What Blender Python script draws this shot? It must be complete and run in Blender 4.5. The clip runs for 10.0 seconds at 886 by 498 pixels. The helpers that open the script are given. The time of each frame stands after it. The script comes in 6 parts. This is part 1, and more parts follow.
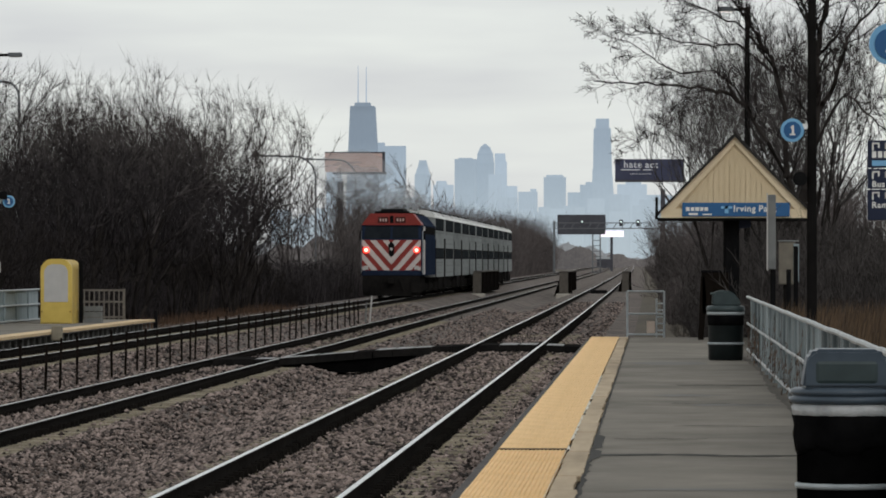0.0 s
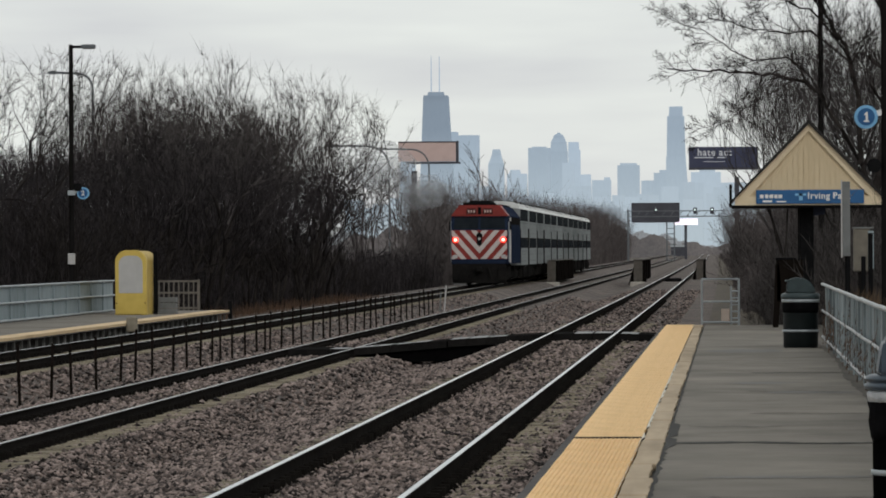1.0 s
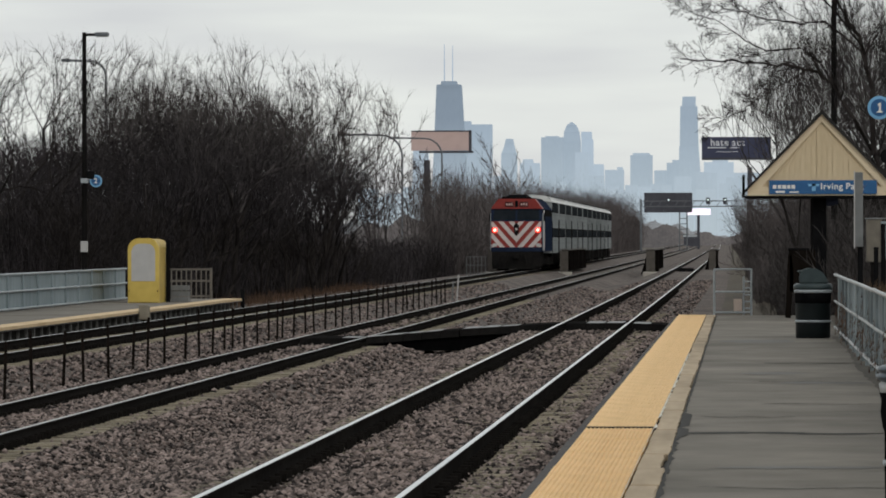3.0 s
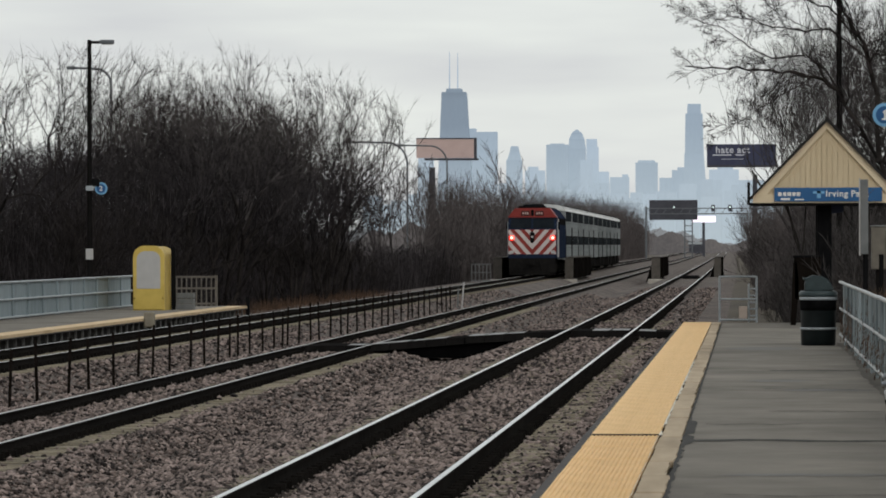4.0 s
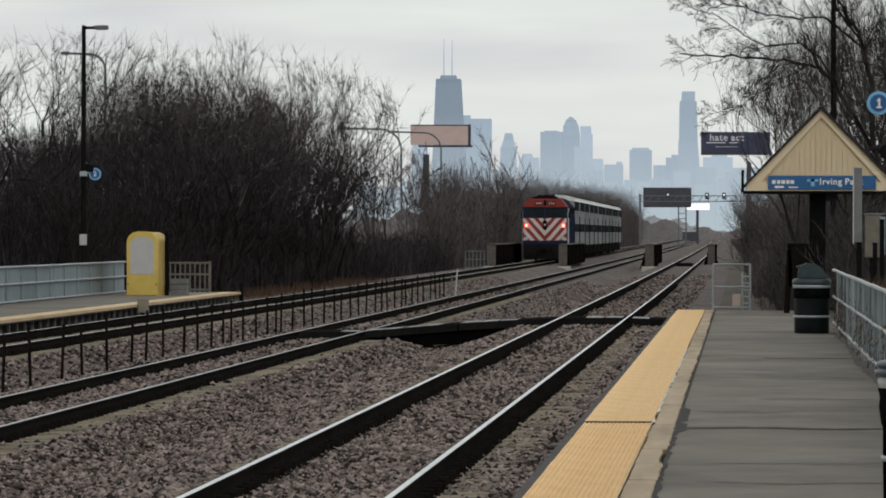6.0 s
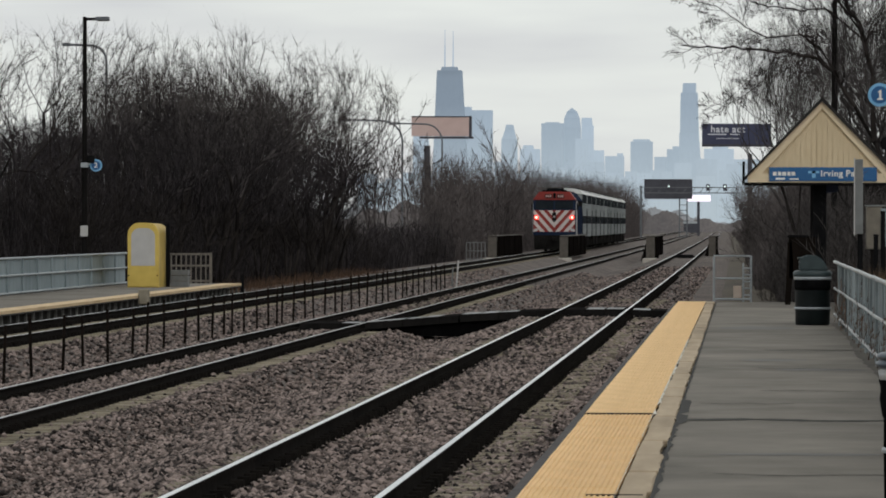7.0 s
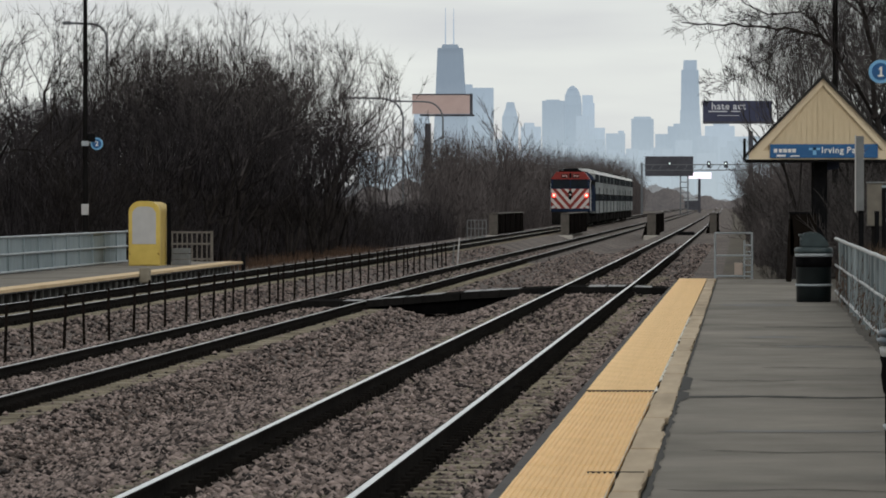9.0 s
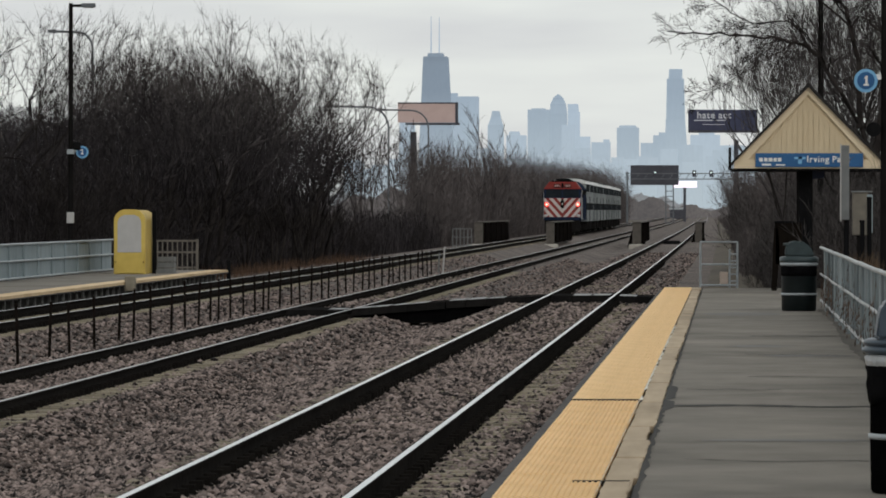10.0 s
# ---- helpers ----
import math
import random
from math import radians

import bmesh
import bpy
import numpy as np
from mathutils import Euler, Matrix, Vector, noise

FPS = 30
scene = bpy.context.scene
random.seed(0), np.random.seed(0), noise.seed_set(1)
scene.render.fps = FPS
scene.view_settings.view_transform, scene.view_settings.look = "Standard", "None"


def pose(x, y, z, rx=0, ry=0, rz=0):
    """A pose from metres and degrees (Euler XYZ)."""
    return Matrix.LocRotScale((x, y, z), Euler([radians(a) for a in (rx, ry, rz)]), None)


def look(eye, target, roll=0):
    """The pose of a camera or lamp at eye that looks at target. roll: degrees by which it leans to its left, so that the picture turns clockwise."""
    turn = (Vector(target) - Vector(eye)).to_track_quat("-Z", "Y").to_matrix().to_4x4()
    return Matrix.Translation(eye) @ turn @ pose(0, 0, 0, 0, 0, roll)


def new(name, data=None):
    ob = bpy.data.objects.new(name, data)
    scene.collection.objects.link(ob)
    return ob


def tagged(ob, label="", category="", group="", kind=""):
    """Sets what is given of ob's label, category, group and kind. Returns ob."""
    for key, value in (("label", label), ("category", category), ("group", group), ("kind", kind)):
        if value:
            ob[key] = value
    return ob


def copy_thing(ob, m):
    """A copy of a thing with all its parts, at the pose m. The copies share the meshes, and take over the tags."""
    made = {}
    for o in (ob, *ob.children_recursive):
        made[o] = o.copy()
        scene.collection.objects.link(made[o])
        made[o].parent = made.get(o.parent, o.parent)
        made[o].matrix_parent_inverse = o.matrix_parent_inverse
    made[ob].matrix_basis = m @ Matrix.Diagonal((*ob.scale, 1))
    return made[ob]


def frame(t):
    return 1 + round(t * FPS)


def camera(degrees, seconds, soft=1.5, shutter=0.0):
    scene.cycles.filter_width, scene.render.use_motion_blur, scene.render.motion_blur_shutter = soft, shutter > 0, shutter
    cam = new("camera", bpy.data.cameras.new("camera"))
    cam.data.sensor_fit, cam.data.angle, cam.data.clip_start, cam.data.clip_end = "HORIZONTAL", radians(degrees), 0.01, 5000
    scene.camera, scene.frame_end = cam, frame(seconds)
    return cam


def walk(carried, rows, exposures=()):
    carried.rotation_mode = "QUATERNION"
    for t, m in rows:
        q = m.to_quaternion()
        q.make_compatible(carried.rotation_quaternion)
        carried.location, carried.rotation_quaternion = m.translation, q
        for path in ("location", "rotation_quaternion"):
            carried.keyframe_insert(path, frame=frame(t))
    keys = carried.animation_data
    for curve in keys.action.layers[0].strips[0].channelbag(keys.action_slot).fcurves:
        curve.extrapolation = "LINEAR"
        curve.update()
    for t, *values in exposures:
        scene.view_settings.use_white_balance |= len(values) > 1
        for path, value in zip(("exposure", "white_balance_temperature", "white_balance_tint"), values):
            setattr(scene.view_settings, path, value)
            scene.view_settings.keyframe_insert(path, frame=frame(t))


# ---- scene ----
# The camera stands on the right-hand platform with a long lens; y runs along the tracks, z = 0 is the top of the nearest rails.
cam = camera(10.54, 10.0, soft=1.8)
EYE = Vector((0, 0, 1.93))
TURNS = [  # seconds, degrees to the left, degrees up, lean
    (0.0, 2.5302, 0.1286, 0.0489), (0.5, 2.8399, -0.0714, -0.0094), (1.0, 3.4143, 0.0014, -0.3011), (1.5, 3.607, -0.0034, -0.2274),
    (2.0, 3.5624, -0.1316, -0.1483), (2.5, 3.5533, -0.1508, -0.0962), (4.0, 3.6266, -0.0392, -0.1022), (4.5, 3.769, -0.0276, -0.1388),
    (5.0, 3.653, -0.1631, 0.0196), (6.5, 3.542, -0.2196, 0.0857), (7.0, 3.5628, -0.2989, 0.1232), (7.5, 3.4898, -0.4454, 0.0924),
    (8.0, 3.4473, -0.5766, 0.0391), (8.5, 3.5016, -0.5652, 0.005), (9.0, 3.5747, -0.5651, 0.0), (9.5, 3.5073, -0.5696, 0.0598),
    (10.0, 3.4002, -0.4618, 0.0593)]


def aim(left, up, lean):
    a, b = radians(left), radians(up)
    return look(EYE, EYE + Vector((-math.sin(a) * math.cos(b), math.cos(a) * math.cos(b), math.sin(b))) * 50, lean)


walk(cam, [(t, aim(a, b, c)) for t, a, b, c in TURNS])

# ---- world and sun: a bright overcast winter sky ----
world = bpy.data.worlds.new("overcast_sky")
scene.world = world
world.use_nodes = True
wn, wl = world.node_tree.nodes, world.node_tree.links
wn.clear()
w_out, w_bg = wn.new("ShaderNodeOutputWorld"), wn.new("ShaderNodeBackground")
w_sky, w_tc, w_map, w_noise, w_ramp, w_mix = (wn.new(k) for k in (
    "ShaderNodeTexSky", "ShaderNodeTexCoord", "ShaderNodeMapping", "ShaderNodeTexNoise", "ShaderNodeValToRGB", "ShaderNodeMix"))
w_sky.sky_type, w_sky.sun_disc, w_sky.sun_elevation, w_sky.sun_rotation = "NISHITA", False, radians(32), radians(150)
w_map.inputs["Scale"].default_value = (9, 9, 60)
w_noise.inputs["Scale"].default_value, w_noise.inputs["Detail"].default_value, w_noise.inputs["Roughness"].default_value = 1.0, 4, 0.5
w_ramp.color_ramp.elements[0].position, w_ramp.color_ramp.elements[1].position = 0.32, 0.62
w_ramp.color_ramp.elements[0].color, w_ramp.color_ramp.elements[1].color = (6.5, 6.65, 6.85, 1), (8.1, 8.4, 8.15, 1)
w_mix.data_type = "RGBA"
w_mix.inputs["Factor"].default_value = 0.93
wl.new(w_tc.outputs["Generated"], w_map.inputs["Vector"])
wl.new(w_map.outputs[0], w_noise.inputs["Vector"])
wl.new(w_noise.outputs["Fac"], w_ramp.inputs["Fac"])
wl.new(w_sky.outputs[0], w_mix.inputs["A"])
wl.new(w_ramp.outputs[0], w_mix.inputs["B"])
wl.new(w_mix.outputs["Result"], w_bg.inputs["Color"])
w_bg.inputs["Strength"].default_value = 0.1
wl.new(w_bg.outputs[0], w_out.inputs["Surface"])
sun_data = bpy.data.lights.new("sun", "SUN")
sun_data.energy, sun_data.angle, sun_data.color = 0.6, radians(25), (1.0, 0.97, 0.92)
sun = new("sun", sun_data)
sun.matrix_world = look((40, -60, 60), (0, 20, 0))


# ---- materials ----
def rgba(c):
    return (c[0], c[1], c[2], 1) if not isinstance(c, (int, float)) else (c, c, c, 1)


def material(name, low, high, rough=0.8, metal=0.0, grain=8.0, stain=0.6, bump=0.0, bump_scale=None, stretch=(1, 1, 1), per_piece=0.0, glow=None, alpha=None, span=(0.3, 0.7), spec=0.25):
    """Two colours mixed by a fine grain and by broad stains, with a fine relief."""
    m = bpy.data.materials.new(name)
    m.use_nodes = True
    n, l = m.node_tree.nodes, m.node_tree.links
    b = n["Principled BSDF"]
    tc, mp = n.new("ShaderNodeTexCoord"), n.new("ShaderNodeMapping")
    mp.inputs["Scale"].default_value = stretch
    l.new(tc.outputs["Object"], mp.inputs["Vector"])
    fine, broad = n.new("ShaderNodeTexNoise"), n.new("ShaderNodeTexNoise")
    fine.inputs["Scale"].default_value, fine.inputs["Detail"].default_value = grain, 5
    broad.inputs["Scale"].default_value, broad.inputs["Detail"].default_value = stain, 3
    add = n.new("ShaderNodeMath")
    add.operation = "MULTIPLY_ADD"
    add.inputs[1].default_value = 0.5
    half = n.new("ShaderNodeMath")
    half.operation = "MULTIPLY"
    half.inputs[1].default_value = 0.5
    for t in (fine, broad):
        l.new(mp.outputs[0], t.inputs["Vector"])
    l.new(broad.outputs["Fac"], half.inputs[0])
    l.new(fine.outputs["Fac"], add.inputs[0])
    l.new(half.outputs[0], add.inputs[2])
    value = add.outputs[0]
    if per_piece:
        info, mul = n.new("ShaderNodeObjectInfo"), n.new("ShaderNodeMath")
        isl, both = n.new("ShaderNodeNewGeometry"), n.new("ShaderNodeMath")
        both.operation, mul.operation = "ADD", "MULTIPLY_ADD"
        l.new(info.outputs["Random"], both.inputs[0])
        l.new(isl.outputs["Random Per Island"], both.inputs[1])
        fr = n.new("ShaderNodeMath")
        fr.operation = "FRACT"
        l.new(both.outputs[0], fr.inputs[0])
        sub = n.new("ShaderNodeMath")
        sub.operation = "SUBTRACT"
        sub.inputs[1].default_value = 0.5
        l.new(fr.outputs[0], sub.inputs[0])
        l.new(sub.outputs[0], mul.inputs[0])
        mul.inputs[1].default_value = per_piece
        l.new(value, mul.inputs[2])
        value = mul.outputs[0]
    ramp = n.new("ShaderNodeValToRGB")
    ramp.color_ramp.elements[0].position, ramp.color_ramp.elements[1].position = span
    ramp.color_ramp.elements[0].color, ramp.color_ramp.elements[1].color = rgba(low), rgba(high)
    l.new(value, ramp.inputs["Fac"])
    l.new(ramp.outputs[0], b.inputs["Base Color"])
    b.inputs["Roughness"].default_value, b.inputs["Metallic"].default_value = rough, metal
    b.inputs["Specular IOR Level"].default_value = spec
    if spec <= 0.1:  # dull, dusty surfaces with no sheen
        b.inputs["IOR"].default_value = 1.03
    if bump:
        t, bp = n.new("ShaderNodeTexNoise"), n.new("ShaderNodeBump")
        t.inputs["Scale"].default_value, t.inputs["Detail"].default_value = bump_scale or grain * 2, 4
        bp.inputs["Strength"].default_value, bp.inputs["Distance"].default_value = min(1, bump), 0.02
        l.new(mp.outputs[0], t.inputs["Vector"])
        l.new(t.outputs["Fac"], bp.inputs["Height"])
        l.new(bp.outputs[0], b.inputs["Normal"])
    if glow:
        b.inputs["Emission Color"].default_value, b.inputs["Emission Strength"].default_value = rgba(glow[0]), glow[1]
    if alpha is not None:
        b.inputs["Alpha"].default_value = alpha
    return m


M_EARTH = material("earth", (0.035, 0.028, 0.02), (0.09, 0.07, 0.045), grain=3, stain=0.05, bump=0.6)
M_BALLAST = material("ballast", (0.03, 0.023, 0.02), (0.152, 0.120, 0.104), grain=22, stain=0.25, bump=1.0, bump_scale=24, span=(0.33, 0.68))
M_STONE = material("ballast_stone", (0.014, 0.0105, 0.0095), (0.34, 0.268, 0.24), grain=14, stain=0.4, per_piece=0.85, rough=0.9, span=(0.2, 0.95))
M_TIE = material("timber_tie", (0.09, 0.077, 0.056), (0.285, 0.245, 0.178), grain=9, stain=1.2, bump=0.6, stretch=(1, 6, 6), per_piece=0.25, rough=0.9)
M_RAIL = material("rusty_rail", (0.010, 0.0092, 0.0088), (0.027, 0.0245, 0.0225), grain=10, stain=0.5, rough=0.8, spec=0.08)
M_RAILTOP = material("polished_railhead", (0.55, 0.56, 0.57), (0.8, 0.8, 0.8), grain=5, stain=0.2, rough=0.28, metal=1.0)
M_RAILDULL = material("dull_railhead", (0.28, 0.275, 0.27), (0.5, 0.495, 0.49), grain=5, stain=0.3, rough=0.42, metal=0.85)
M_PLATE = material("tie_plate", (0.006, 0.0055, 0.005), (0.02, 0.018, 0.016), grain=20, stain=2, rough=0.9, spec=0.05)
M_ASPHALT = material("platform_asphalt", (0.095, 0.086, 0.072), (0.215, 0.194, 0.165), grain=2.4, stain=0.5, bump=0.2, bump_scale=60, stretch=(0.6, 0.5, 1), rough=0.9, span=(0.31, 0.69))
M_TACTILE = material("yellow_tactile", (0.63, 0.40, 0.175), (0.86, 0.575, 0.28), grain=3, stain=0.8, bump=0.1, rough=0.7, per_piece=0.08, stretch=(1, 0.2, 1))
M_WORN = material("worn_white_edge", (0.5, 0.46, 0.38), (0.75, 0.72, 0.65), grain=20, stain=4)
M_COPING = material("coping_concrete", (0.25, 0.195, 0.13), (0.45, 0.355, 0.245), grain=6, stain=0.9, bump=0.3, per_piece=0.18, stretch=(1, 0.12, 1))
M_BEAM = material("edge_beam", (0.028, 0.026, 0.026), (0.075, 0.068, 0.066), grain=5, stain=0.8, bump=0.3)
M_JOINT = material("open_joint", (0.012, 0.011, 0.01), (0.03, 0.027, 0.022), grain=10, stain=2)
M_BLACK = material("black_paint", (0.006, 0.006, 0.0065), (0.013, 0.013, 0.0135), grain=6, stain=1, rough=0.5, spec=0.1)
M_DARKBOARD = material("dark_board", (0.006, 0.005, 0.0045), (0.014, 0.011, 0.009), grain=6, stain=1, rough=0.7, spec=0.1)
M_GREYMETAL = material("galvanised_steel", (0.26, 0.29, 0.31), (0.45, 0.48, 0.5), grain=7, stain=0.8, rough=0.55, metal=0.3)
M_FENCEPANEL = material("fence_panel", (0.15, 0.19, 0.205), (0.28, 0.33, 0.35), grain=3, stain=0.4, rough=0.65, stretch=(1, 1, 0.4), per_piece=0.25)
M_RUSTFENCE = material("weathered_slat", (0.07, 0.085, 0.09), (0.23, 0.265, 0.275), grain=4, stain=1.4, rough=0.7, stretch=(1, 1, 0.5), per_piece=0.5)
M_YELLOW = material("yellow_plastic", (0.48, 0.345, 0.075), (0.64, 0.475, 0.125), grain=3, stain=0.8, rough=0.5)
# darker yellow for the kiosk's side casing
M_YELLOWSIDE = material("darker_yellow", (0.36, 0.25, 0.05), (0.52, 0.37, 0.085), grain=3, stain=0.8, rough=0.55)
M_GREYPANEL = material("grey_panel", (0.36, 0.35, 0.34), (0.46, 0.45, 0.44), grain=3, stain=0.7, rough=0.6)
M_WHITE = material("white_paint", (0.6, 0.6, 0.58), (0.8, 0.8, 0.78), grain=6, stain=1, rough=0.6)
M_SIDING = material("cream_siding", (0.53, 0.42, 0.27), (0.64, 0.52, 0.35), grain=5, stain=0.7, rough=0.75, stretch=(3, 1, 0.6))
M_TRIM = material("cream_trim", (0.60, 0.49, 0.33), (0.70, 0.58, 0.41), grain=5, stain=0.7, rough=0.7)
M_SHINGLE = material("dark_shingle", (0.012, 0.011, 0.011), (0.03, 0.027, 0.025), grain=8, stain=1.5)
M_BLUESIGN = material("blue_sign", (0.02, 0.085, 0.21), (0.03, 0.115, 0.27), grain=4, stain=0.7, rough=0.5)
M_LIGHTBLUE = material("light_blue", (0.15, 0.36, 0.58), (0.2, 0.42, 0.65), grain=4, stain=0.7, rough=0.5)
M_NAVY = material("navy_sign", (0.008, 0.013, 0.035), (0.013, 0.02, 0.048), grain=4, stain=0.7, rough=0.5)
M_BINGREEN = material("dark_green_bin", (0.003, 0.0045, 0.005), (0.012, 0.0165, 0.017), grain=5, stain=1, rough=0.5, spec=0.12)
M_BINLID = material("grey_green_lid", (0.022, 0.034, 0.036), (0.045, 0.062, 0.066), grain=5, stain=1, rough=0.4)
M_BINLID2 = material("slate_lid", (0.028, 0.04, 0.055), (0.075, 0.098, 0.125), grain=4, stain=1, rough=0.35)
M_BAG = material("black_bag", (0.003, 0.003, 0.0033), (0.010, 0.010, 0.0105), grain=6, stain=2, rough=0.45, bump=0.6, bump_scale=14, spec=0.08)
M_BINBLACK = material("black_drum", (0.0015, 0.0015, 0.0016), (0.005, 0.005, 0.0052), grain=9, stain=2, rough=0.55, spec=0.05)
M_BAGEDGE = material("pale_bag_edge", (0.24, 0.25, 0.26), (0.5, 0.51, 0.52), grain=14, stain=4, rough=0.5, bump=0.4)
M_BARK = material("bare_bark", (0.012, 0.0105, 0.010), (0.038, 0.033, 0.0305), grain=2, stain=0.15, rough=0.95, per_piece=0.4, spec=0.1)
M_BRUSH = material("brush_twigs", (0.012, 0.0108, 0.0113), (0.052, 0.046, 0.0475), grain=2, stain=0.25, rough=0.95, per_piece=0.6, spec=0.1)
M_TWIG = material("twig_bark", (0.018, 0.0165, 0.0162), (0.078, 0.071, 0.069), grain=2, stain=0.35, rough=0.95, per_piece=0.4, spec=0.1)
M_CROWN = material("crown_twigs", (0.022, 0.0195, 0.019), (0.095, 0.085, 0.082), grain=2, stain=0.3, rough=0.95, per_piece=0.5, spec=0.1)
# paler than the near bark, with some distance haze in the colour
M_FARTWIG = material("hazed_thicket_bark", (0.042, 0.036, 0.036), (0.115, 0.099, 0.096), grain=2, stain=0.1, rough=0.95, per_piece=0.3)
M_GRASSDARK = material("brown_grass", (0.04, 0.025, 0.017), (0.115, 0.068, 0.042), grain=3, stain=0.6, rough=0.95, per_piece=0.5)
M_GRASS = material("dead_grass", (0.045, 0.031, 0.021), (0.145, 0.096, 0.058), grain=3, stain=0.6, rough=0.95, per_piece=0.5)
M_LOCOBLUE = material("loco_blue", (0.010, 0.015, 0.030), (0.020, 0.029, 0.053), grain=4, stain=0.8, rough=0.6, spec=0.06)
M_LOCORED = material("loco_red", (0.17, 0.022, 0.018), (0.26, 0.035, 0.028), grain=4, stain=0.8, rough=0.5)
M_LOCOWHITE = material("loco_white", (0.42, 0.37, 0.355), (0.56, 0.51, 0.49), grain=4, stain=0.8, rough=0.5)
M_GLASS = material("dark_glazing", (0.008, 0.010, 0.013), (0.02, 0.024, 0.028), grain=3, stain=0.5, rough=0.5, spec=0.06)
M_UNDER = material("grimy_underframe", (0.007, 0.007, 0.007), (0.019, 0.0175, 0.0165), grain=6, stain=1, rough=0.85, spec=0.08)
M_STAINLESS = material("dull_stainless", (0.12, 0.13, 0.13), (0.25, 0.265, 0.265), grain=1.5, stain=0.12, rough=0.7, metal=0.0, stretch=(1, 0.5, 2), per_piece=0.3, spec=0.08)
M_CARROOF = material("dusty_silver_roof", (0.42, 0.42, 0.41), (0.78, 0.78, 0.76), grain=1.2, stain=0.3, rough=0.6)
M_TAIL = material("red_marker_lens", (0.5, 0.02, 0.02), (0.6, 0.03, 0.03), rough=0.3, glow=((1.0, 0.05, 0.03), 2.2))
M_TAILCORE = material("marker_core", (0.8, 0.5, 0.4), (0.9, 0.6, 0.5), rough=0.3, glow=((1.0, 0.34, 0.26), 3.2))
# rusty steel of the girders' dark side, its shade kept in the colour
M_GIRDER = material("shaded_rusty_girder", (0.004, 0.0035, 0.0032), (0.012, 0.010, 0.009), grain=4, stain=0.5, rough=0.85, bump=0.3, spec=0.05)
M_CONCRETE = material("pale_concrete", (0.28, 0.26, 0.23), (0.45, 0.42, 0.37), grain=4, stain=0.5, bump=0.2)
M_BOARDPINK = material("faded_pink_billboard", (0.52, 0.38, 0.35), (0.62, 0.47, 0.44), grain=0.6, stain=0.1, rough=0.7)
M_POLE = material("dark_pole", (0.006, 0.0055, 0.0055), (0.016, 0.015, 0.0145), grain=3, stain=0.4, rough=0.6, spec=0.1)
M_FARPOLE = material("grey_lamp_pole", (0.09, 0.10, 0.11), (0.14, 0.15, 0.16), grain=3, stain=0.4, rough=0.6)
# dark steel lifted and blued, so distance haze is in its colour
M_FARDARK = material("far_hazed_steel", (0.045, 0.045, 0.055), (0.075, 0.075, 0.09), grain=1, stain=0.2, rough=0.7)
M_LED = material("lit_display", (0.6, 0.55, 0.6), (0.8, 0.75, 0.8), rough=0.5, glow=((0.95, 0.85, 0.97), 0.95))
M_SIGNAL = material("signal_lamp", (0.7, 0.8, 0.8), (0.8, 0.9, 0.9), rough=0.5, glow=((0.8, 1.0, 0.95), 0.7))
M_LAMPGLOW = material("lamp_lens", (0.7, 0.7, 0.65), (0.9, 0.9, 0.8), rough=0.4, glow=((1.0, 0.95, 0.85), 0.7))


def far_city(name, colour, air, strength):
    """Distant towers; ten kilometres of winter air is painted in as a glow, thicker near the ground."""
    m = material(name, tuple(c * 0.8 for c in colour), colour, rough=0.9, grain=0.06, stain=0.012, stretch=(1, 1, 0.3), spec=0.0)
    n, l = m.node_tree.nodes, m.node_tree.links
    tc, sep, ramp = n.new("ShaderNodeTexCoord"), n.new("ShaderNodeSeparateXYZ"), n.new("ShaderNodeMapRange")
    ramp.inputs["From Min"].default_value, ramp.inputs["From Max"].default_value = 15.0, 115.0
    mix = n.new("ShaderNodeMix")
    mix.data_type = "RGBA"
    # emitted haze colour: pale low down, bluer higher up
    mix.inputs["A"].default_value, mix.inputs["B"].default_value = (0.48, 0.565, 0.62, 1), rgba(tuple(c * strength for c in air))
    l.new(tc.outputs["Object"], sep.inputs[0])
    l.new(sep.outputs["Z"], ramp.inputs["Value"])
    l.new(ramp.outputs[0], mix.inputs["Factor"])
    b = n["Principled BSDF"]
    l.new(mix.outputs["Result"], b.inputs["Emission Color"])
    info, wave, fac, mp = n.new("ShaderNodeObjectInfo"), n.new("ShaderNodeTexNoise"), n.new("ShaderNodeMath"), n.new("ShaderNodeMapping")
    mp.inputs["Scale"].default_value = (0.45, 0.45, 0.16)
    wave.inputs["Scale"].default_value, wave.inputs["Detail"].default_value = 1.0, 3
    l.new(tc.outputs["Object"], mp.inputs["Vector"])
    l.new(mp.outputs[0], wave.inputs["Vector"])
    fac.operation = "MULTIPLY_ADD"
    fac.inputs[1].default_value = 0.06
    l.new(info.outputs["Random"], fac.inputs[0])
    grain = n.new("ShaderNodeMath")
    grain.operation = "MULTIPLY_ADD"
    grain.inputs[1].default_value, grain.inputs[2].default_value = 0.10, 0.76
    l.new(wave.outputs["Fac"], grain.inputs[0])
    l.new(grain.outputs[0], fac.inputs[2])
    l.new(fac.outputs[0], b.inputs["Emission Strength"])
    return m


# colour of the painted haze; paler towers glow with more of it
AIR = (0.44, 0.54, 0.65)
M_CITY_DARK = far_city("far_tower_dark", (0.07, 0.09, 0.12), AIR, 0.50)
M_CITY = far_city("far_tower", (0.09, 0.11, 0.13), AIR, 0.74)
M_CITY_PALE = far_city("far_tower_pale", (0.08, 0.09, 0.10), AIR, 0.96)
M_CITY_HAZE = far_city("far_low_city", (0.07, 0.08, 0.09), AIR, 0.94)


